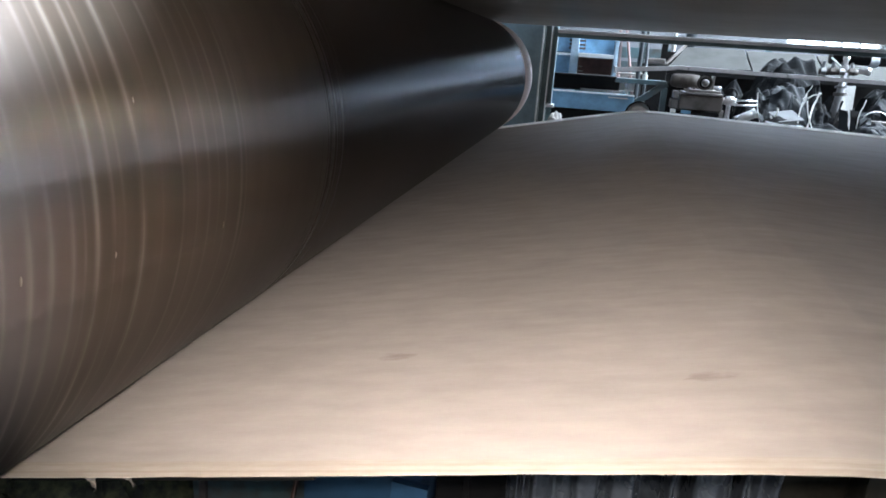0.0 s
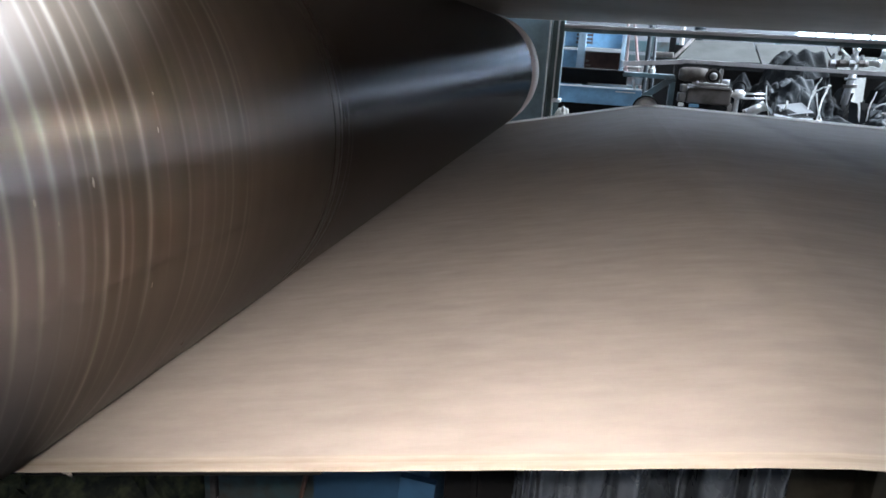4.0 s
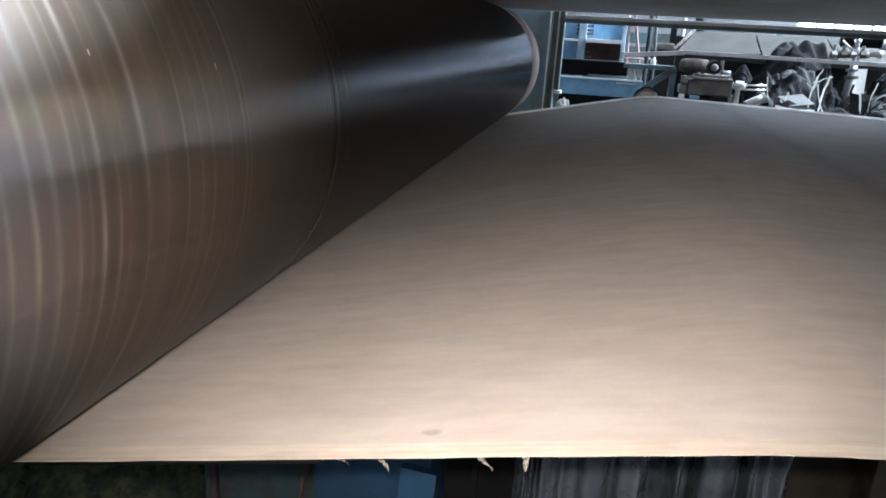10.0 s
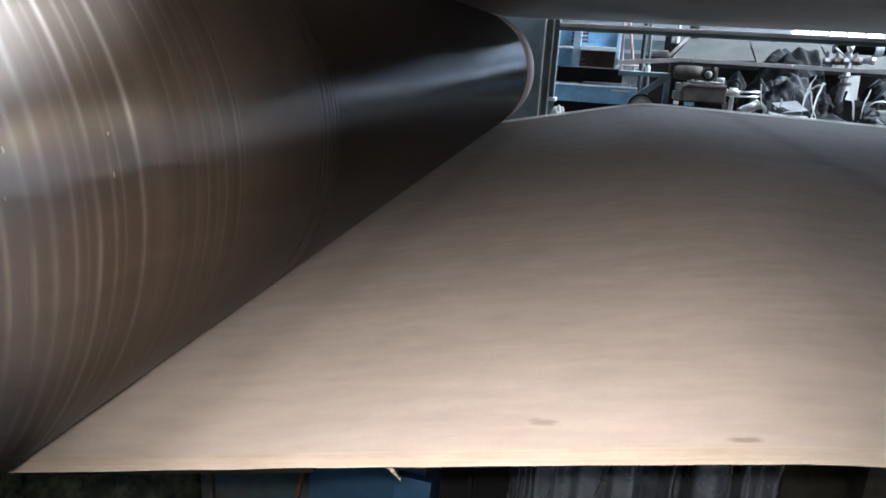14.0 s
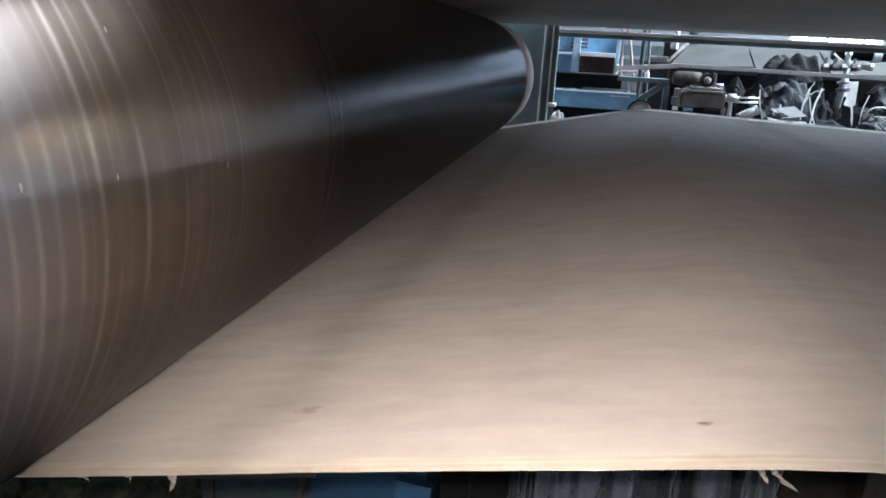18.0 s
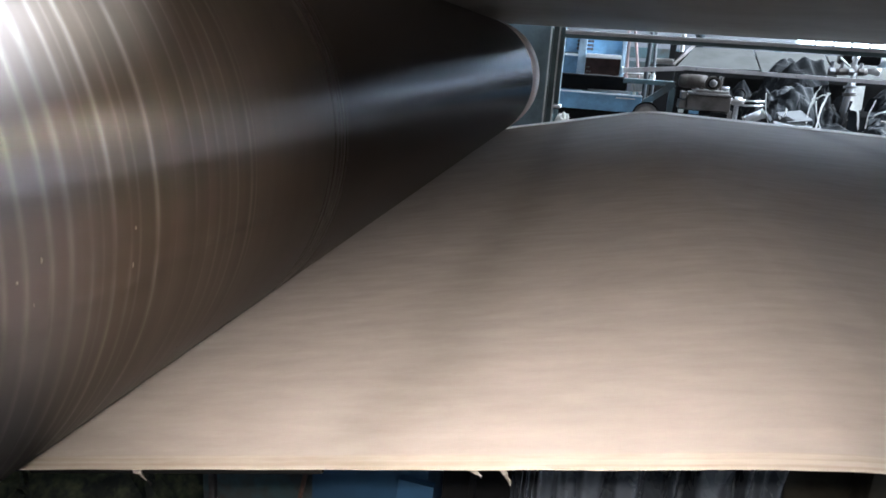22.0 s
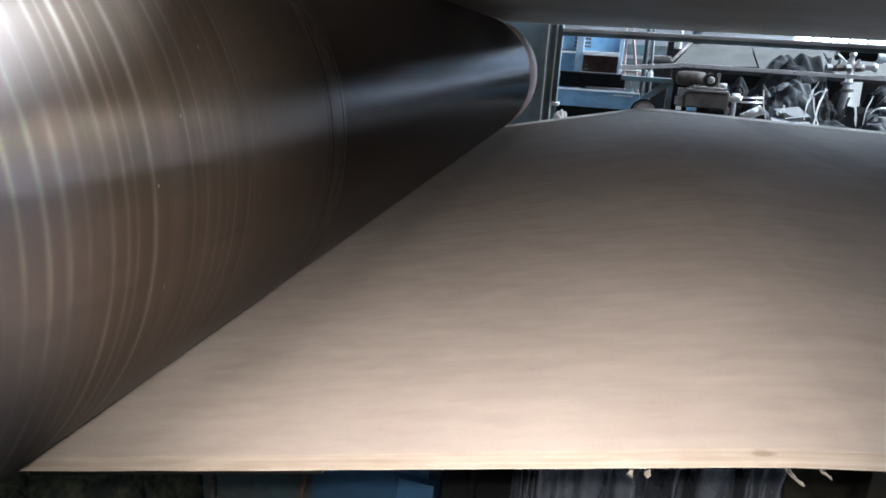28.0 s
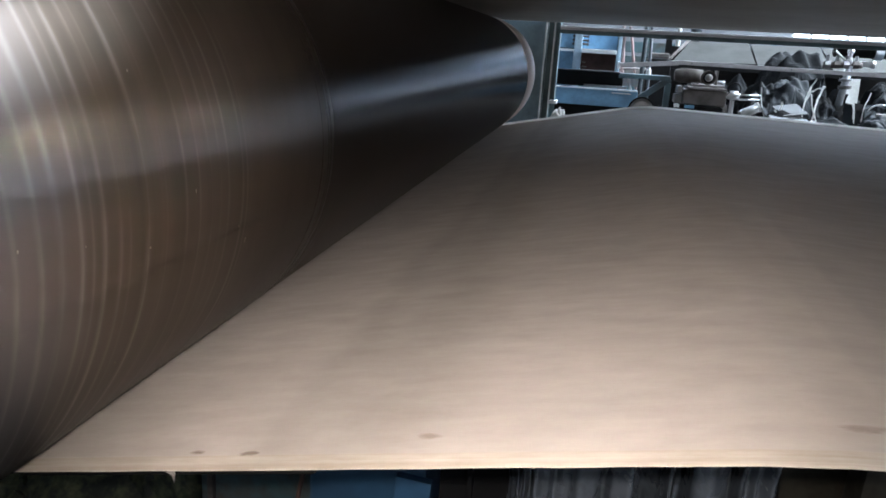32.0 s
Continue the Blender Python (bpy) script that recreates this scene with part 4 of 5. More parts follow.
def bearing_unit():
    b = thing("bearing_unit", 0.5, 3.6, 0, "dusty iron bearing unit on a brown pedestal", "bearing")
    slab(b, "pedestal", (0.40, 3.50, 0), (0.60, 3.72, 0.895), M_SOOT_SHADE, "", 0.004)
    slab(b, "block", (0.412, 3.49, 0.902), (0.607, 3.70, 0.972), M_BROWN, "brown oily cast block", 0.006)
    slab(b, "side_lug", (0.378, 3.50, 0.905), (0.409, 3.60, 0.945), M_DUST, "", 0.004)
    slab(b, "side_lug", (0.384, 3.50, 0.950), (0.409, 3.58, 0.985), M_DUST, "", 0.004)
    slab(b, "foot", (0.378, 3.485, 0.885), (0.402, 3.499, 0.902), M_WHITE, "", 0.002)
    slab(b, "foot", (0.425, 3.478, 0.885), (0.47, 3.488, 0.9), M_BLUE, "", 0.002)
    slab(b, "foot", (0.52, 3.478, 0.885), (0.58, 3.488, 0.9), M_SOOT_SHADE, "", 0.002)
    slab(b, "top_plate", (0.432, 3.485, 0.974), (0.602, 3.70, 0.983), M_DUST, "", 0.002)
    slab(b, "top_plate", (0.448, 3.50, 0.985), (0.592, 3.69, 0.996), M_DUST, "", 0.002)
    part("motor_body", lathe([(0.372, 0.022), (0.378, 0.028), (0.40, 0.033), (0.46, 0.034), (0.50, 0.031)], "X", 28), M_GRIME, b, "dusty brown rounded housing", m=pose(-0.5, 0, 1.030), smooth=True)
    for k in range(5):
        part("cooling_fin", lathe([(0.405 + 0.013 * k, 0.0346), (0.409 + 0.013 * k, 0.0346)], "X", 24), M_GRIME, b, m=pose(-0.5, 0, 1.030))
    part("cap_ring", lathe([(-0.085, 0.026), (-0.09, 0.032), (-0.06, 0.033), (-0.05, 0.030)], "Y", 32), M_GRIME, b, m=pose(0.018, 0, 1.029), smooth=True)
    part("cap_groove", lathe([(-0.0925, 0.0245), (-0.0865, 0.0255)], "Y", 32), M_SOOT_SHADE, b, m=pose(0.018, 0, 1.029))
    part("hub", lathe([(-0.108, 0.008), (-0.106, 0.012), (-0.098, 0.014), (-0.0928, 0.018)], "Y", 24), M_DUST, b, m=pose(0.018, 0, 1.029), smooth=True)
    slab(b, "cheek", (0.553, 3.53, 0.998), (0.562, 3.60, 1.062), M_DUST, "", 0.002)
    slab(b, "cheek", (0.470, 3.55, 0.997), (0.484, 3.60, 1.005), M_DUST, "", 0.002)
    bar(b, "spindle", (0.563, 3.56, 1.01), (0.60, 3.56, 1.01), 0.008, M_STEEL)
    for x in (0.452, 0.588):
        part("bolt", lathe([(0.996, 0.007), (1.004, 0.006)], "Z", 6), M_STEEL, b, m=pose(x - 0.5, -0.08, 0))


bearing_unit()

# ---- scrap table with its clutter ----
TOP = 0.82
table = thing("scrap_table", 1.3, 4.0, 0, "black oily workbench heaped with scrap", "workbench")
slab(table, "worktop", (0.622, 3.38, TOP - 0.04), (2.4, 4.75, TOP), M_SOOT_SHADE)
for x in (0.66, 2.30):
    for y in (3.42, 4.65):
        slab(table, "leg", (x, y, 0), (x + 0.06, y + 0.06, TOP - 0.041), M_TEAL)

M_DULLSHEET = worn("dull_pale_grey_sheet", (0.15, 0.155, 0.165), (0.07, 0.07, 0.075), 0.7, 0.0, 60, 12, 0.6)
M_GREYFILM = worn("blue_grey_plastic_film", (0.014, 0.017, 0.021), (0.030, 0.034, 0.041), 0.6, 0.0, 60, 12, 0.6, 0.5, 0.16)
valve = thing("hand_valve", 0.644, 3.55, TOP, "bright steel hand valve with a white stem", "valve")
part("stem", lathe([(0, 0.020), (0.012, 0.021), (0.03, 0.012), (0.11, 0.010), (0.115, 0.014), (0.15, 0.013)], "Z", 16), M_CHROME, valve, smooth=True)
part("body", lathe([(-0.03, 0.012), (-0.02, 0.019), (0.0, 0.022), (0.02, 0.019), (0.03, 0.012)], "X", 18), M_CHROME, valve, m=pose(0, 0, 0.135), smooth=True)
ring = [(0.027 * math.cos(2 * math.pi * k / 20), -0.012, 0.165 + 0.027 * math.sin(2 * math.pi * k / 20)) for k in range(21)]
part("hand_wheel", tube(ring, 0.004, 6), M_SOOT_SHADE, valve, "black hand wheel", smooth=True)
for z in (0.118, 0.139):
    bar(valve, "rod", (0.668, 3.55, TOP + z), (0.765, 3.56, TOP + z + 0.004), 0.0045, M_CHROME)
slab(valve, "clamp", (0.600, 3.52, TOP + 0.02), (0.622, 3.56, TOP + 0.09), M_DUST)
slab(valve, "clamp", (0.63, 3.52, TOP + 0.0005), (0.70, 3.60, TOP + 0.03), M_DUST)

can = thing("canister", 0.722, 3.5, TOP, "whitish steel canister lying tilted on the bench", "canister")
tilt = pose(0, 0, 0.073, 0, -29, 0)
part("barrel", lathe([(-0.045, 0.017), (-0.042, 0.021), (0.03, 0.021), (0.032, 0.018)], "X", 24), M_CHROME, can, m=tilt, smooth=True)
part("rim", lathe([(0.032, 0.024), (0.043, 0.024)], "X", 24), M_WHITE, can, m=tilt)
part("rim", lathe([(-0.052, 0.023), (-0.045, 0.023)], "X", 24), M_DUST, can, m=tilt)
part("cradle", box((-0.05, -0.03, 0.0), (0.04, 0.03, 0.043), 0.004), M_DUST, can)


def film_heap(x, y, rx, ry, h, seed, mat, label, rough=0.6):
    ob = part("crumpled_film", heap(rx, ry, h, seed, rough, 56, 1.7), mat, m=pose(x, y, TOP + 0.001))
    return tagged(ob, label, "plastic film", "scrap film on the bench")


film_heap(1.05, 4.24, 0.24, 0.19, 0.350, 9.4, M_BLACK, "tall crumpled mound of black plastic film on the bench", 0.42)
film_heap(0.845, 3.92, 0.12, 0.13, 0.19, 5.2, M_BLACK, "crumpled black plastic film heaped on the bench", 0.4)
film_heap(0.975, 3.90, 0.15, 0.13, 0.215, 9.4, M_GREYFILM, "blue-grey plastic film crumpled on the bench", 0.35)
film_heap(1.30, 4.02, 0.12, 0.12, 0.14, 12.6, M_BLACK, "crumpled black plastic film heaped on the bench")
film_heap(1.12, 3.90, 0.10, 0.12, 0.13, 15.1, M_SOOT_SHADE, "sooty dark scrap heaped on the bench")
film_heap(0.78, 4.40, 0.14, 0.14, 0.17, 19.3, M_BLACK, "crumpled black plastic film heaped on the bench")
film_heap(1.55, 4.20, 0.18, 0.18, 0.24, 22.8, M_BLACK, "crumpled black plastic film heaped on the bench")
film_heap(0.90, 3.60, 0.13, 0.09, 0.070, 27.5, M_SOOT_SHADE, "sooty dark scrap heaped on the bench", 0.4)
film_heap(1.43, 3.86, 0.13, 0.11, 0.17, 33.7, M_GREYFILM, "blue-grey plastic film crumpled on the bench", 0.45)
film_heap(1.30, 3.60, 0.10, 0.08, 0.075, 36.2, M_GREYFILM, "blue-grey plastic film crumpled on the bench", 0.5)
film_heap(1.10, 3.62, 0.11, 0.09, 0.055, 29.1, M_BLACK, "crumpled black plastic film heaped on the bench", 0.4)


def draped(x, y, w, h, seed, mat, label, lean=-12, yaw=0, folds=5.0, depth=0.03):
    ob = part("plastic_sheet", cloth(w, h, folds, depth, seed, 30, 18, 0.08), mat, m=pose(x, y, TOP + 0.001, lean, 0, yaw))
    return tagged(ob, label, "plastic film", "scrap film on the bench")


draped(0.95, 3.72, 0.15, 0.22, 2.2, M_GREYFILM, "creased blue-grey plastic sheet leaning on scrap", -34, 14, 1.2, 0.05)
draped(0.81, 3.72, 0.11, 0.17, 6.1, M_BLACK, "creased black plastic sheet leaning on scrap", -24, -6, 1.6, 0.03)
draped(1.36, 3.74, 0.16, 0.15, 11.4, M_GREYFILM, "creased blue-grey plastic sheet leaning on scrap", -38, -10, 1.5, 0.04)
draped(1.12, 3.70, 0.12, 0.14, 13.9, M_BLACK, "creased black plastic sheet leaning on scrap", -30, 12, 2.0, 0.03)
draped(1.08, 3.98, 0.22, 0.26, 8.8, M_BLACK, "creased black plastic sheet leaning on scrap", -26, 4, 3, 0.05)


def stick(a, b, wide, mat, label, thick=0.004):
    """A loose flat strip that stands on the bench and leans."""
    a, b = Vector(a), Vector(b)
    d = (b - a)
    s = d.cross(Vector((0, 1, 0))).normalized() * wide / 2
    bm = bmesh.new()
    n = 6
    rows = []
    for k in range(n + 1):
        p = a + d * k / n + Vector((0.004 * math.sin(k * 1.3), 0, 0.003 * math.sin(k * 2.1)))
        rows.append([bm.verts.new(p + e * s + Vector((0, f * thick, 0))) for f in (0, 1) for e in (-1, 1)])
    for p, q in zip(rows, rows[1:]):
        for i, j in ((0, 1), (1, 3), (3, 2), (2, 0)):
            bm.faces.new((p[i], p[j], q[j], q[i]))
    bm.faces.new((rows[0][0], rows[0][1], rows[0][3], rows[0][2]))
    bm.faces.new((rows[-1][0], rows[-1][2], rows[-1][3], rows[-1][1]))
    return tagged(part("scrap_strip", bm, mat), label, "scrap strip", "loose strips on the bench")


STRIPS = [((0.960, 3.58, TOP), (1.000, 3.66, 1.015), 0.010), ((1.005, 3.58, TOP), (1.055, 3.66, 1.022), 0.013), ((0.985, 3.64, 0.985), (1.06, 3.645, 1.018), 0.010),
          ((0.815, 3.60, TOP), (0.776, 3.63, 1.0), 0.007), ((0.86, 3.58, TOP), (0.875, 3.6, 0.935), 0.010), ((0.885, 3.56, TOP), (0.870, 3.6, 0.94), 0.006),
          ((1.045, 3.58, TOP), (1.00, 3.63, 0.98), 0.008), ((1.02, 3.75, 0.95), (1.045, 3.76, 1.05), 0.007), ((1.27, 3.75, TOP), (1.31, 3.8, 1.0), 0.008),
          ((0.93, 3.55, TOP), (0.84, 3.58, 0.90), 0.012)]
for a, b, w in STRIPS:
    stick(a, b, 0.55 * w, M_WHITE if w > 0.0065 else M_COTTON, "dirty white plastic strip leaning in the scrap")

flat = part("flat_sheet", box((0.86, 3.56, 0.900), (0.98, 3.68, 0.904), 0.001, turn=pose(0, 0, 0, 18, -8, 14)), M_DULLSHEET)
tagged(flat, "pale grey flat sheet lying on the scrap", "sheet")
low = part("flat_sheet", box((-0.085, -0.05, 0.0), (0.085, 0.05, 0.003), 0.001), M_DULLSHEET, m=pose(0.90, 3.52, 0.862, 9, 3, -6))
tagged(low, "grey flat sheet lying low on the scrap", "sheet")
bm = bmesh.new()
v = [bm.verts.new(p) for p in ((1.252, 3.90, TOP), (1.30, 3.90, TOP), (1.302, 3.95, 1.060), (1.244, 3.95, 1.055), (1.232, 3.93, 0.985),
                               (1.252, 3.905, TOP), (1.30, 3.905, TOP), (1.302, 3.955, 1.060), (1.244, 3.955, 1.055), (1.232, 3.935, 0.985))]
bm.faces.new(v[:5])
bm.faces.new(v[5:][::-1])
for k in range(5):
    bm.faces.new((v[k], v[(k + 1) % 5], v[5 + (k + 1) % 5], v[5 + k]))
tagged(part("white_board", bm, M_WHITE), "torn piece of white board leaning on scrap", "board")


def pipe_stand():
    p = thing("pipe_stand", 1.2, 3.8, 0, "grey steel riser pipe with a valve manifold", "pipe")
    bar(p, "riser", (1.170, 3.80, TOP), (1.195, 3.80, 1.12), 0.017, M_STEEL, "", 16)
    part("flange", lathe([(-0.008, 0.031), (0.008, 0.031)], "Z", 18), M_DUST, p, m=pose(-0.009, 0, 1.018, 0, -5, 0))
    part("flange", lathe([(-0.005, 0.029), (0.006, 0.029)], "Z", 18), M_STEEL, p, m=pose(-0.012, 0, 1.052, 0, -5, 0))
    bar(p, "manifold", (1.075, 3.80, 1.118), (1.245, 3.80, 1.126), 0.016, M_BROWN, "dark manifold tube", 14)
    for k in range(4):
        part("nut", lathe([(-0.012, 0.020), (0.012, 0.020)], "X", 6), M_BROWN if k % 2 else M_STEEL, p, m=pose(-0.11 + k * 0.042, -0.004, 1.119 + 0.002 * k))
        part("outlet", lathe([(0.0, 0.009), (0.03, 0.008)], "Z", 10), M_STEEL, p, m=pose(-0.11 + k * 0.042, 0, 1.136))
    part("cap", lathe([(0, 0.017), (0.02, 0.018), (0.03, 0.012), (0.05, 0.011), (0.055, 0.016), (0.07, 0.015)], "Z", 16), M_CHROME, p, "bright cap", m=pose(-0.015, 0, 1.125), smooth=True)
    part("cap", lathe([(0, 0.013), (0.05, 0.013), (0.055, 0.018), (0.07, 0.018)], "X", 16), M_CHROME, p, "bright cap", m=pose(0.03, 0, 1.13), smooth=True)
    bar(p, "lever", (1.115, 3.79, 1.185), (1.165, 3.79, 1.145), 0.005, M_WHITE)


pipe_stand()
hp = thing("header_pipe", 1.6, 4.2, 1.19, "dark lagged header pipe running to the end wall", "pipe")
bar(hp, "pipe", (1.235, 4.2, 1.192), (X1, 4.2, 1.20), 0.028, M_SOOT_SHADE, "", 18)
part("collar", lathe([(-0.02, 0.036), (0.02, 0.036)], "X", 20), M_PALE, hp, m=pose(-0.16, 0, 0.003))
part("end_cap", lathe([(-0.012, 0.02), (-0.004, 0.031), (0.0, 0.031)], "X", 20), M_BROWN, hp, m=pose(-0.366, 0, 0.002))
bk = thing("bucket", 1.36, 3.78, TOP, "pale grey plastic bucket on the bench", "bucket")
part("wall", lathe([(0, 0.05), (0.075, 0.06), (0.08, 0.064), (0.086, 0.062)], "Z", 24), M_DUST, bk, smooth=True)
ring = [(0.06 * math.cos(math.pi * k / 12), -0.02, 0.08 + 0.05 * math.sin(math.pi * k / 12)) for k in range(13)]
part("handle", tube(ring, 0.003, 6), M_CHROME, bk)
dr = thing("blue_drum", 1.62, 4.0, TOP, "pale blue plastic drum on the bench", "drum")
part("wall", lathe([(0, 0.09), (0.02, 0.10), (0.3, 0.10), (0.33, 0.085), (0.34, 0.04)], "Z", 28), M_BLUE, dr, smooth=True)
part("band", lathe([(0.15, 0.1005), (0.155, 0.104), (0.17, 0.104), (0.175, 0.1005)], "Z", 28), M_PALE, dr, smooth=True)

# bits of scrap on the bench
rnd = random.Random(11)
for k in range(46):
    x, y = rnd.uniform(0.66, 1.62), rnd.uniform(3.44, 3.78)
    s = rnd.uniform(0.012, 0.035)
    bm = box((-s, -s * 0.5, 0), (s, s * 0.5, rnd.uniform(0.006, 0.05)), 0.003)
    for vert in bm.verts:
        vert.co += 0.35 * s * noise.noise_vector(vert.co * 40 + Vector((k, 0, 0)))
    low_z = min(vert.co.z for vert in bm.verts)
    for vert in bm.verts:
        vert.co.z -= low_z
    ob = part("scrap_piece", bm, rnd.choice((M_SOOT_SHADE, M_DUST, M_BROWN, M_STEEL, M_COTTON, M_BLACK)), m=pose(x, y, TOP + 0.0005, 0, 0, rnd.uniform(0, 180)))
    tagged(ob, "small bent piece of metal scrap", "scrap", "scrap pieces on the bench")

# torn shards of film and board that stand in the scrap
rnd = random.Random(23)
for k in range(44):
    x, y = rnd.uniform(0.76, 1.62), rnd.uniform(3.60, 3.98)
    w, h = rnd.uniform(0.02, 0.075), rnd.uniform(0.06, 0.12) + 0.22 * (y - 3.6)
    mat = rnd.choice((M_SOOT_SHADE, M_SOOT_SHADE, M_BLACK, M_BLACK, M_GREYFILM, M_GREYFILM, M_DULLSHEET, M_DUST, M_COTTON))
    if mat is M_COTTON:
        w *= 0.35
    bm = bmesh.new()
    rows = []
    lean, curl, cut = rnd.uniform(-0.5, 0.5), rnd.uniform(-0.04, 0.05), rnd.uniform(0.3, 1.0)
    for j in range(5):
        f = j / 4
        ww = w * (1 - f * (1 - cut)) * (1 + 0.25 * noise.noise(Vector((k, f * 3, 0))))
        rows.append([bm.verts.new((lean * h * f + e * ww / 2, curl * f * f + 0.006 * noise.noise(Vector((k, f * 4, e))) + d, h * f * (1 + 0.12 * e * (f > 0.9) * lean)))
                     for d in (0.0, 0.002) for e in (-1, 1)])
    for p, q in zip(rows, rows[1:]):
        for i, j in ((0, 1), (1, 3), (3, 2), (2, 0)):
            bm.faces.new((p[i], p[j], q[j], q[i]))
    bm.faces.new((rows[0][0], rows[0][1], rows[0][3], rows[0][2]))
    bm.faces.new((rows[-1][0], rows[-1][2], rows[-1][3], rows[-1][1]))
    ob = part("scrap_shard", bm, mat, m=pose(x, y, TOP + 0.0005, 0, 0, rnd.uniform(-50, 50)))
    tagged(ob, "torn shard of dirty film or board in the scrap", "scrap", "torn shards on the bench")

# ---- deeper in the hall ----


def sheet_rack():
    r = thing("sheet_rack", 1.0, 5.0, 0, "grey board sheets tilted on a dark rack", "rack")
    o = Vector(r.location)
    for xa, xb, xt in ((0.47, 0.985, 0.61), (1.003, 1.43, 1.003), (1.45, 1.95, 1.45)):
        bm = bmesh.new()
        p = [(xa, 4.9, 1.085), (xb, 4.9, 1.103), (xb, 5.25, 1.232), (xt, 5.25, 1.226)]
        v = [bm.verts.new(Vector(q) - o + Vector((0, 0, dz))) for dz in (0, -0.012) for q in p]
        bm.faces.new(v[:4])
        bm.faces.new(v[4:][::-1])
        for k in range(4):
            bm.faces.new((v[k], v[(k + 1) % 4], v[4 + (k + 1) % 4], v[4 + k]))
        part("sheet", bm, M_GREYSHEET, r)
    # added panel: the dark under the sheets, which also hides the pole's foot
    slab(r, "back_panel", (0.46, 5.262, 0), (1.95, 5.268, 1.19), M_SOOT_SHADE, "black panel added for the dark space under the sheets")
    bar(r, "edge_rod", (0.44, 4.89, 1.085), (0.60, 5.24, 1.236), 0.012, M_BROWN, "dull brown edge rod")
    slab(r, "front_bar", (0.42, 4.86, 1.045), (2.0, 4.898, 1.083), M_SOOT_SHADE)
    for x in (0.45, 1.9):
        slab(r, "leg", (x, 4.86, 0), (x + 0.04, 4.90, 1.044), M_SOOT_SHADE)
        slab(r, "leg", (x, 5.26, 0), (x + 0.04, 5.30, 1.25), M_SOOT_SHADE)


sheet_rack()


def post(name, a, b, r, mat, label, category):
    t = thing(name, a[0], a[1], 0, label, category)
    bar(t, "pole", a, b, r, mat)
    slab(t, "foot", (a[0] - 0.05, a[1] - 0.05, 0), (a[0] + 0.05, a[1] + 0.05, 0.02), mat)


post("white_pole", (0.60, 6.0, 0.02), (0.60, 6.0, 2.6), 0.017, M_WHITE, "slim white painted pole standing in the hall", "pole")
post("steel_post", (0.262, 4.4, 0.02), (0.262, 4.4, 2.2), 0.013, M_DARKPOST, "dark blue-grey steel post", "post")
post("steel_post", (0.90, 7.5, 0.02), (0.90, 7.5, 4.5), 0.05, M_DARKPOST, "dark blue-grey steel post", "post")
trestle = thing("trestle", 0.18, 4.6, 0, "faded red steel trestle with leaning legs", "trestle")
for a, b in (((0.13, 4.6, 1.35), (0.25, 4.6, 0.0)), ((0.145, 4.62, 1.35), (0.02, 4.62, 0.0)), ((0.16, 4.6, 1.35), (0.33, 4.65, 0.55))):
    bar(trestle, "leg", a, b, 0.008, M_PINKPOST)
bar(trestle, "tie", (0.05, 4.6, 1.02), (0.30, 4.6, 1.035), 0.008, M_DUST)
prop = thing("leaning_prop", 0.34, 4.45, 0, "grey steel prop leaning against a post", "prop")
bar(prop, "pole", (0.36, 4.45, 0.0), (0.275, 4.425, 1.60), 0.009, M_DARKPOST)
unit = thing("dark_cabinet", 0.42, 4.75, 0, "dark dusty machine cabinet beside the trestle", "cabinet")
slab(unit, "body", (0.31, 4.72, 0), (0.455, 4.95, 1.10), M_SOOT_SHADE, "", 0.01)
slab(unit, "cap", (0.32, 4.74, 1.101), (0.44, 4.9, 1.135), M_DUST, "", 0.01)

# a slatted steel partition further back
sc = thing("slatted_partition", 0.5, 7.2, 0, "blue-grey slatted steel partition in the hall", "partition")
for k in range(9):
    slab(sc, "slat", (-2.2, 7.19, 0.10 + 0.13 * k), (1.6, 7.21, 0.20 + 0.13 * k), M_TEALBOARD if k % 3 else M_DUST, "", 0.003)
for x in (-2.2, -0.9, 0.4, 1.54):
    slab(sc, "upright", (x, 7.212, 0), (x + 0.06, 7.26, 1.30), M_TEAL)
cr = thing("pallet_stack", 2.6, 6.6, 0, "stacked dusty grey pallets and boards", "pallets")
for k in range(9):
    slab(cr, "board", (1.9 + 0.03 * (k % 3), 6.3, 0.14 * k), (3.5 - 0.05 * (k % 2), 7.1, 0.14 * k + 0.10), M_GREYSHEET if k % 2 else M_DUST, "", 0.004)
    for x in (1.95, 2.6, 3.3):
        slab(cr, "block", (x, 6.35, 0.14 * k + 0.1005), (x + 0.12, 7.05, 0.14 * k + 0.1395), M_BROWN, "", 0.003)

# ---- under the front of the web ----
# paler base and dark patches imitate light and dark on the folds
M_GLOSSFILM = worn("glossy_film_fold_tones", (0.125, 0.138, 0.160), (0.022, 0.026, 0.032), 0.24, 0.0, 25, 14, 0.9, 0.02, 1.0)


# the film's line in plan: along x, and how far it stands forward there
FILM_LINE = [(-0.050, 0.08), (-0.036, 0.05), (-0.030, 0.0), (-0.026, 0.03), (-0.021, -0.002), (-0.014, 0.035), (-0.006, 0.0), (0.012, 0.012),
             (0.022, 0.045), (0.040, 0.03), (0.056, -0.004), (0.078, 0.012), (0.094, 0.045), (0.104, 0.010), (0.126, -0.004), (0.140, 0.030), (0.150, 0.08),
             (0.170, 0.07), (0.179, -0.004), (0.184, 0.010), (0.190, 0.09), (0.205, 0.09), (0.212, 0.012), (0.236, 0.002), (0.256, 0.020), (0.265, 0.05), (0.270, -0.006),
             (0.282, 0.022), (0.290, 0.0), (0.300, 0.026), (0.312, 0.0), (0.319, 0.010), (0.326, 0.05), (0.336, 0.09)]


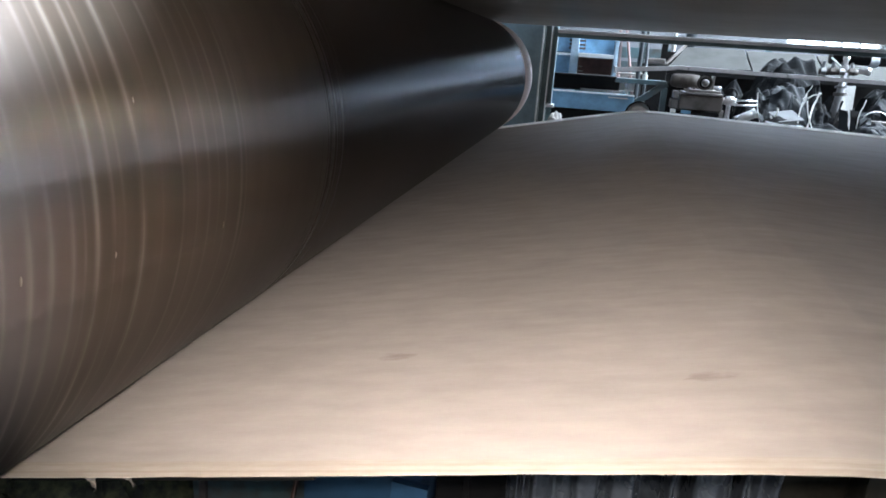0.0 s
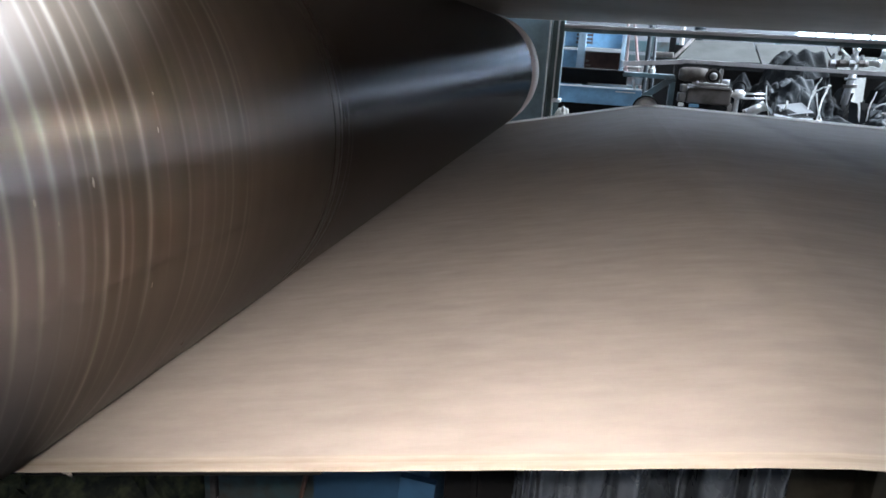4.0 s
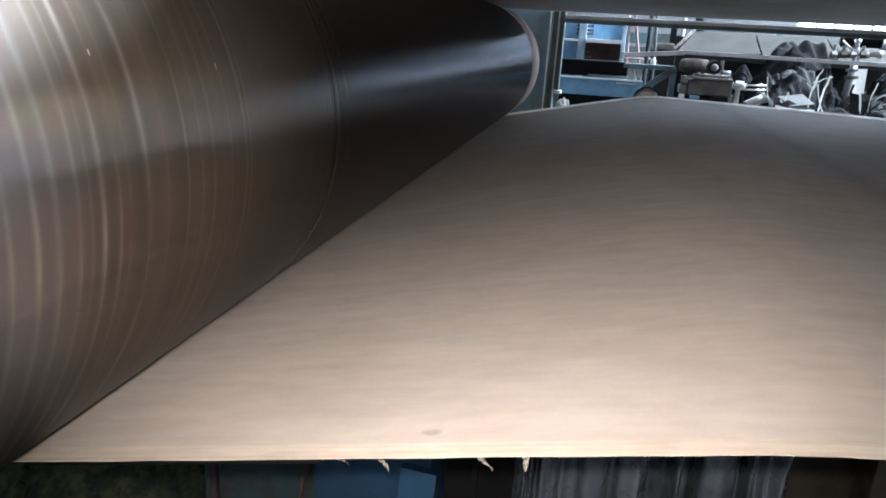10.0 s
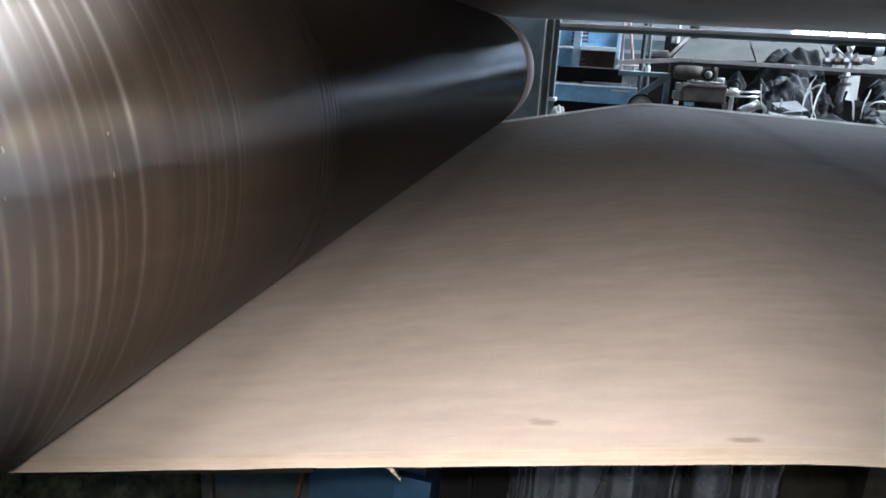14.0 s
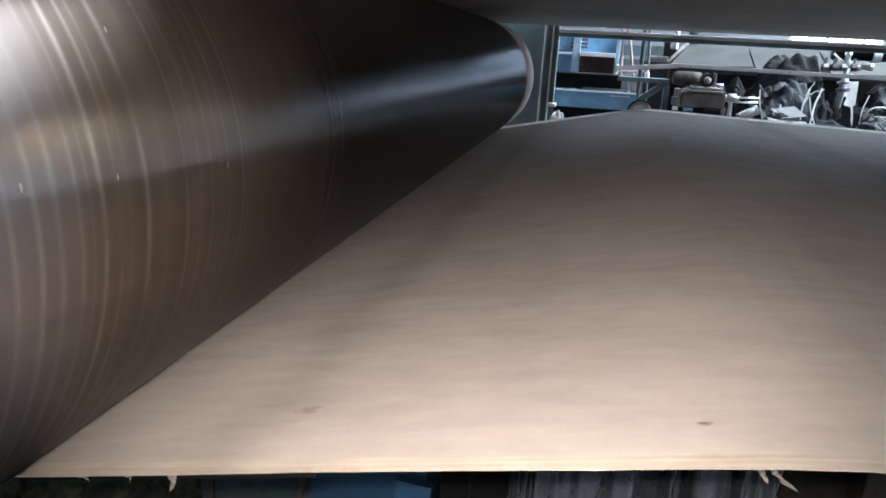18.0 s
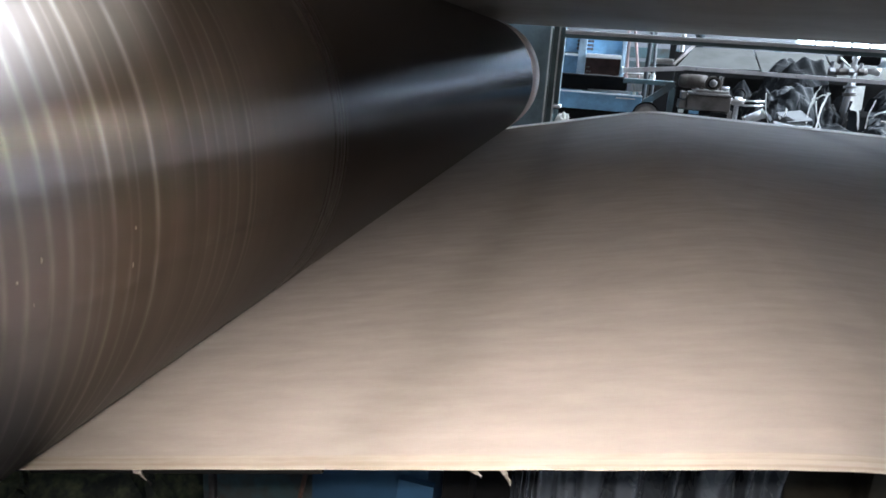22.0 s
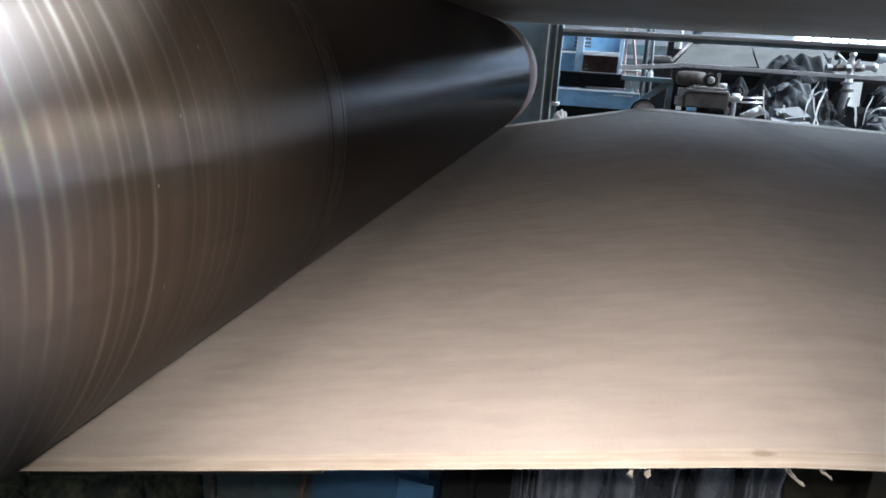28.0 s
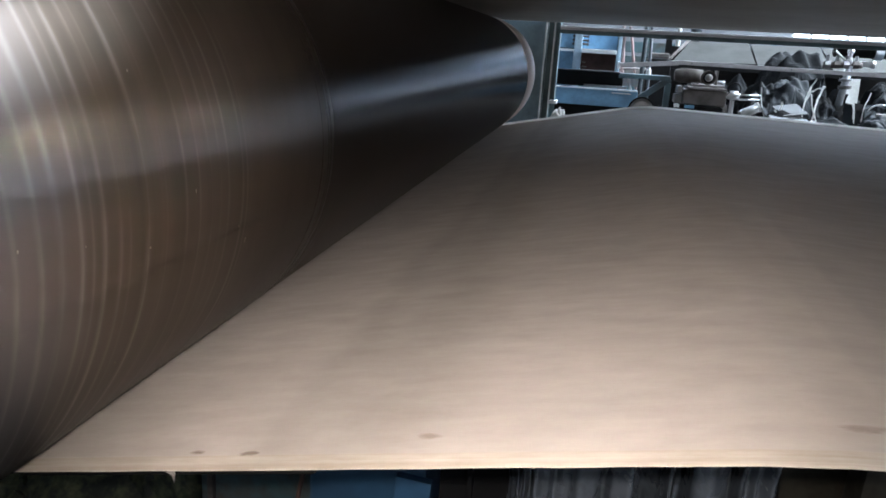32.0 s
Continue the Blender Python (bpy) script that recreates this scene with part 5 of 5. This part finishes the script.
def hanging_film(height, seed):
    """A heavy film that hangs in folds, with narrow creased edges."""
    bm = bmesh.new()
    nz, fine = 40, 4
    line = []
    for (xa, ya), (xb, yb) in zip(FILM_LINE, FILM_LINE[1:]):
        line += [(xa + (xb - xa) * k / fine, ya + (yb - ya) * (3 * (k / fine) ** 2 - 2 * (k / fine) ** 3)) for k in range(fine)]
    line.append(FILM_LINE[-1])
    nx = len(line) - 1
    sheets = []
    for back in (0.0, 0.003):
        rows = []
        for j in range(nz + 1):
            b = j / nz
            row = []
            for x, y in line:
                v = Vector((x * 30, b * 3.0, seed))
                lean = (1 - b) * 0.008 * noise.noise(Vector((x * 9, 1, seed)))
                row.append(bm.verts.new((x + lean, y + 0.016 * noise.noise(v) + 0.007 * noise.noise(Vector((x * 38 + b * 9, b * 24.0 - x * 30, seed))) + back, b * height)))
            rows.append(row)
        for p, q in zip(rows, rows[1:]):
            for i in range(nx):
                bm.faces.new((p[i], p[i + 1], q[i + 1], q[i]))
        sheets.append(rows)
    f, g = sheets
    for j in range(nz):
        for e in (0, nx):
            bm.faces.new((f[j][e], f[j + 1][e], g[j + 1][e], g[j][e]))
    for j in (0, nz):
        for i in range(nx):
            bm.faces.new((f[j][i], f[j][i + 1], g[j][i + 1], g[j][i]))
    return bm


M_GRIMPLATE = worn("grimy_teal_steel", (0.042, 0.080, 0.088), (0.058, 0.042, 0.033), 0.6, 0.0, 50, 16, 0.9)
M_TRAYLIGHT = worn("lighter_scuffed_blue", (0.035, 0.095, 0.175), (0.02, 0.045, 0.075), 0.5, 0.0, 60, 6, 0.5)
M_BROWNBLACK = worn("brown_black_steel", (0.055, 0.048, 0.036), (0.025, 0.021, 0.016), 0.7, 0.0, 50, 12, 0.8, 0.3, 0.2)
tank = thing("blue_tank", -0.27, 1.1, 0, "scuffed dark blue steel tank under the web", "tank")
slab(tank, "body", (-0.372, 0.92, 0), (-0.176, 1.5, 0.56), M_TRAYBLUE, "", 0.006)
slab(tank, "cleat", (-0.235, 0.905, 0.05), (-0.178, 0.9195, 0.452), M_TRAYLIGHT, "lighter blue raised strip", 0.001, Matrix.Rotation(radians(4), 4, "Y"))
slab(tank, "lid", (-0.376, 0.915, 0.561), (-0.172, 1.505, 0.575), M_TEAL, "", 0.004)
plate = thing("teal_plate", -0.5, 1.0, 0, "stained teal steel plate standing under the web", "plate")
slab(plate, "sheet", (-0.62, 1.0, 0), (-0.385, 1.02, 0.50), M_GRIMPLATE, "", 0.003)
slab(plate, "stiffener", (-0.60, 0.985, 0.1), (-0.588, 0.9985, 0.5), M_BROWN, "", 0.003)
pts = [(-0.40, 0.90, 0.004), (-0.42, 0.90, 0.15), (-0.397, 0.905, 0.30), (-0.384, 0.905, 0.39), (-0.377, 0.91, 0.43), (-0.369, 0.912, 0.50), (-0.372, 0.93, 0.579), (-0.33, 1.0, 0.581)]
tagged(part("cable", tube(pts, 0.004, 8), M_CABLE, smooth=True), "orange-brown cable hanging beside the blue tank", "cable")
tagged(part("pulp_mound", heap(0.42, 0.42, 0.44, 41.0, 0.5, 64), M_PULP, m=pose(-0.98, 1.25, 0)), "damp mossy heap of waste pulp on the floor", "pulp heap")
rnd = random.Random(5)
bm = bmesh.new()
for k in range(260):
    a, d = rnd.uniform(0, 6.283), rnd.uniform(0, 0.36)
    s = rnd.uniform(0.004, 0.014)
    h = 0.44 * (1 - (d / 0.42) ** 1.6)
    box((-0.98 + d * math.cos(a) - s, 1.25 + d * math.sin(a) - s, h - 0.02), (-0.98 + d * math.cos(a) + s, 1.25 + d * math.sin(a) + s * 0.5, h + s + 0.02), bm=bm, turn=pose(0, 0, 0, rnd.uniform(-50, 50), rnd.uniform(-50, 50), rnd.uniform(0, 90)))
tagged(part("pulp_crumbs", bm, M_PULP), "olive and dark crumbs of dried pulp", "pulp crumbs", kind="stuff")
board = thing("dark_board", -0.08, 1.0, 0, "dark grey board standing beside the blue tank", "board")
slab(board, "sheet", (-0.165, 0.98, 0), (-0.035, 1.0, 0.60), M_SOOT_SHADE, "", 0.003)
slab(board, "batten", (-0.118, 0.965, 0), (-0.108, 0.979, 0.60), M_SOOT_SHADE, "", 0.002)
curtain = part("plastic_curtain", hanging_film(0.68, 51.0), M_GLOSSFILM, m=pose(0, 0.88, 0.0), smooth=True)
tagged(curtain, "glossy blue-black plastic sheet hanging in folds under the web", "plastic film")
sup = thing("under_frame", 0.2, 1.2, 0, "dark steel under-frame below the web", "frame")
slab(sup, "cross_bar", (-0.17, 1.05, 0.64), (0.9, 1.09, 0.69), M_SOOT_SHADE)
slab(sup, "post", (0.46, 0.98, 0), (0.62, 1.04, 0.639), M_BROWNBLACK)
# sheet added so the area right of the film stays dark
slab(sup, "apron_sheet", (0.28, 1.095, 0), (0.95, 1.10, 0.70), M_BROWNBLACK, "brown-black sheet added to hide the lit floor")
slab(sup, "post", (-0.1655, 1.055, 0), (-0.12, 1.085, 0.639), M_SOOT_SHADE)

# the shade below the web's edge, put in as a black strip on a bracket
edge = thing("edge_shade_strip", -0.24, 0.34, 0.8, "narrow black strip added for the shade under the web's edge", "bar")
flat_bar(edge, "bar", (-0.338, 0.3415, web_point(0.54).y - 0.0052), (-0.125, 0.3415, web_point(0.322).y - 0.0052), 0.0068, 0.005, M_EDGE_SHADE)
flat_bar(edge, "arm", (-0.404, 0.348, 0.785), (-0.338, 0.348, 0.803), 0.004, 0.004, M_SOOT_SHADE)
slab(edge, "bracket", (-0.408, 0.3445, 0.0), (-0.401, 0.352, 0.783), M_EDGE_SHADE)

# roller added out of view to end the lengthened felt
fr = thing("felt_roller", FELT_TURN, 0, ROLL_Z + ROLL_R + 0.0069 + FELT_ROLL_R, "unseen added roller where the lengthened felt turns up", "roller")
part("shell", lathe([(0.45, 0.066), (0.455, 0.072), (3.09, 0.072), (3.095, 0.066)], "Y", 40), M_STEEL, fr, smooth=True)
for y, s in ((0.45, -1), (3.095, 1)):
    part("shaft", lathe([(y, 0.018), (y + s * 0.1, 0.018)] if s > 0 else [(y - 0.1, 0.018), (y, 0.018)], "Y", 20), M_STEEL, fr, smooth=True)
    part("stand", box((-0.03, min(y + s * 0.03, y + s * 0.09), -(ROLL_Z + ROLL_R + 0.0069 + FELT_ROLL_R)), (0.03, max(y + s * 0.03, y + s * 0.09), -0.0185), 0.003), M_TEAL, fr)


def motions():
    walk(CYLINDER, [(t, pose(ROLL_X, 0, ROLL_Z, 0, math.degrees(travel(t) / ROLL_R), 0)) for t in TIMES])
    for u, ob in SECTIONS:
        walk(ob, [(t, web_pose(u + travel(t))) for t in TIMES])


motions()
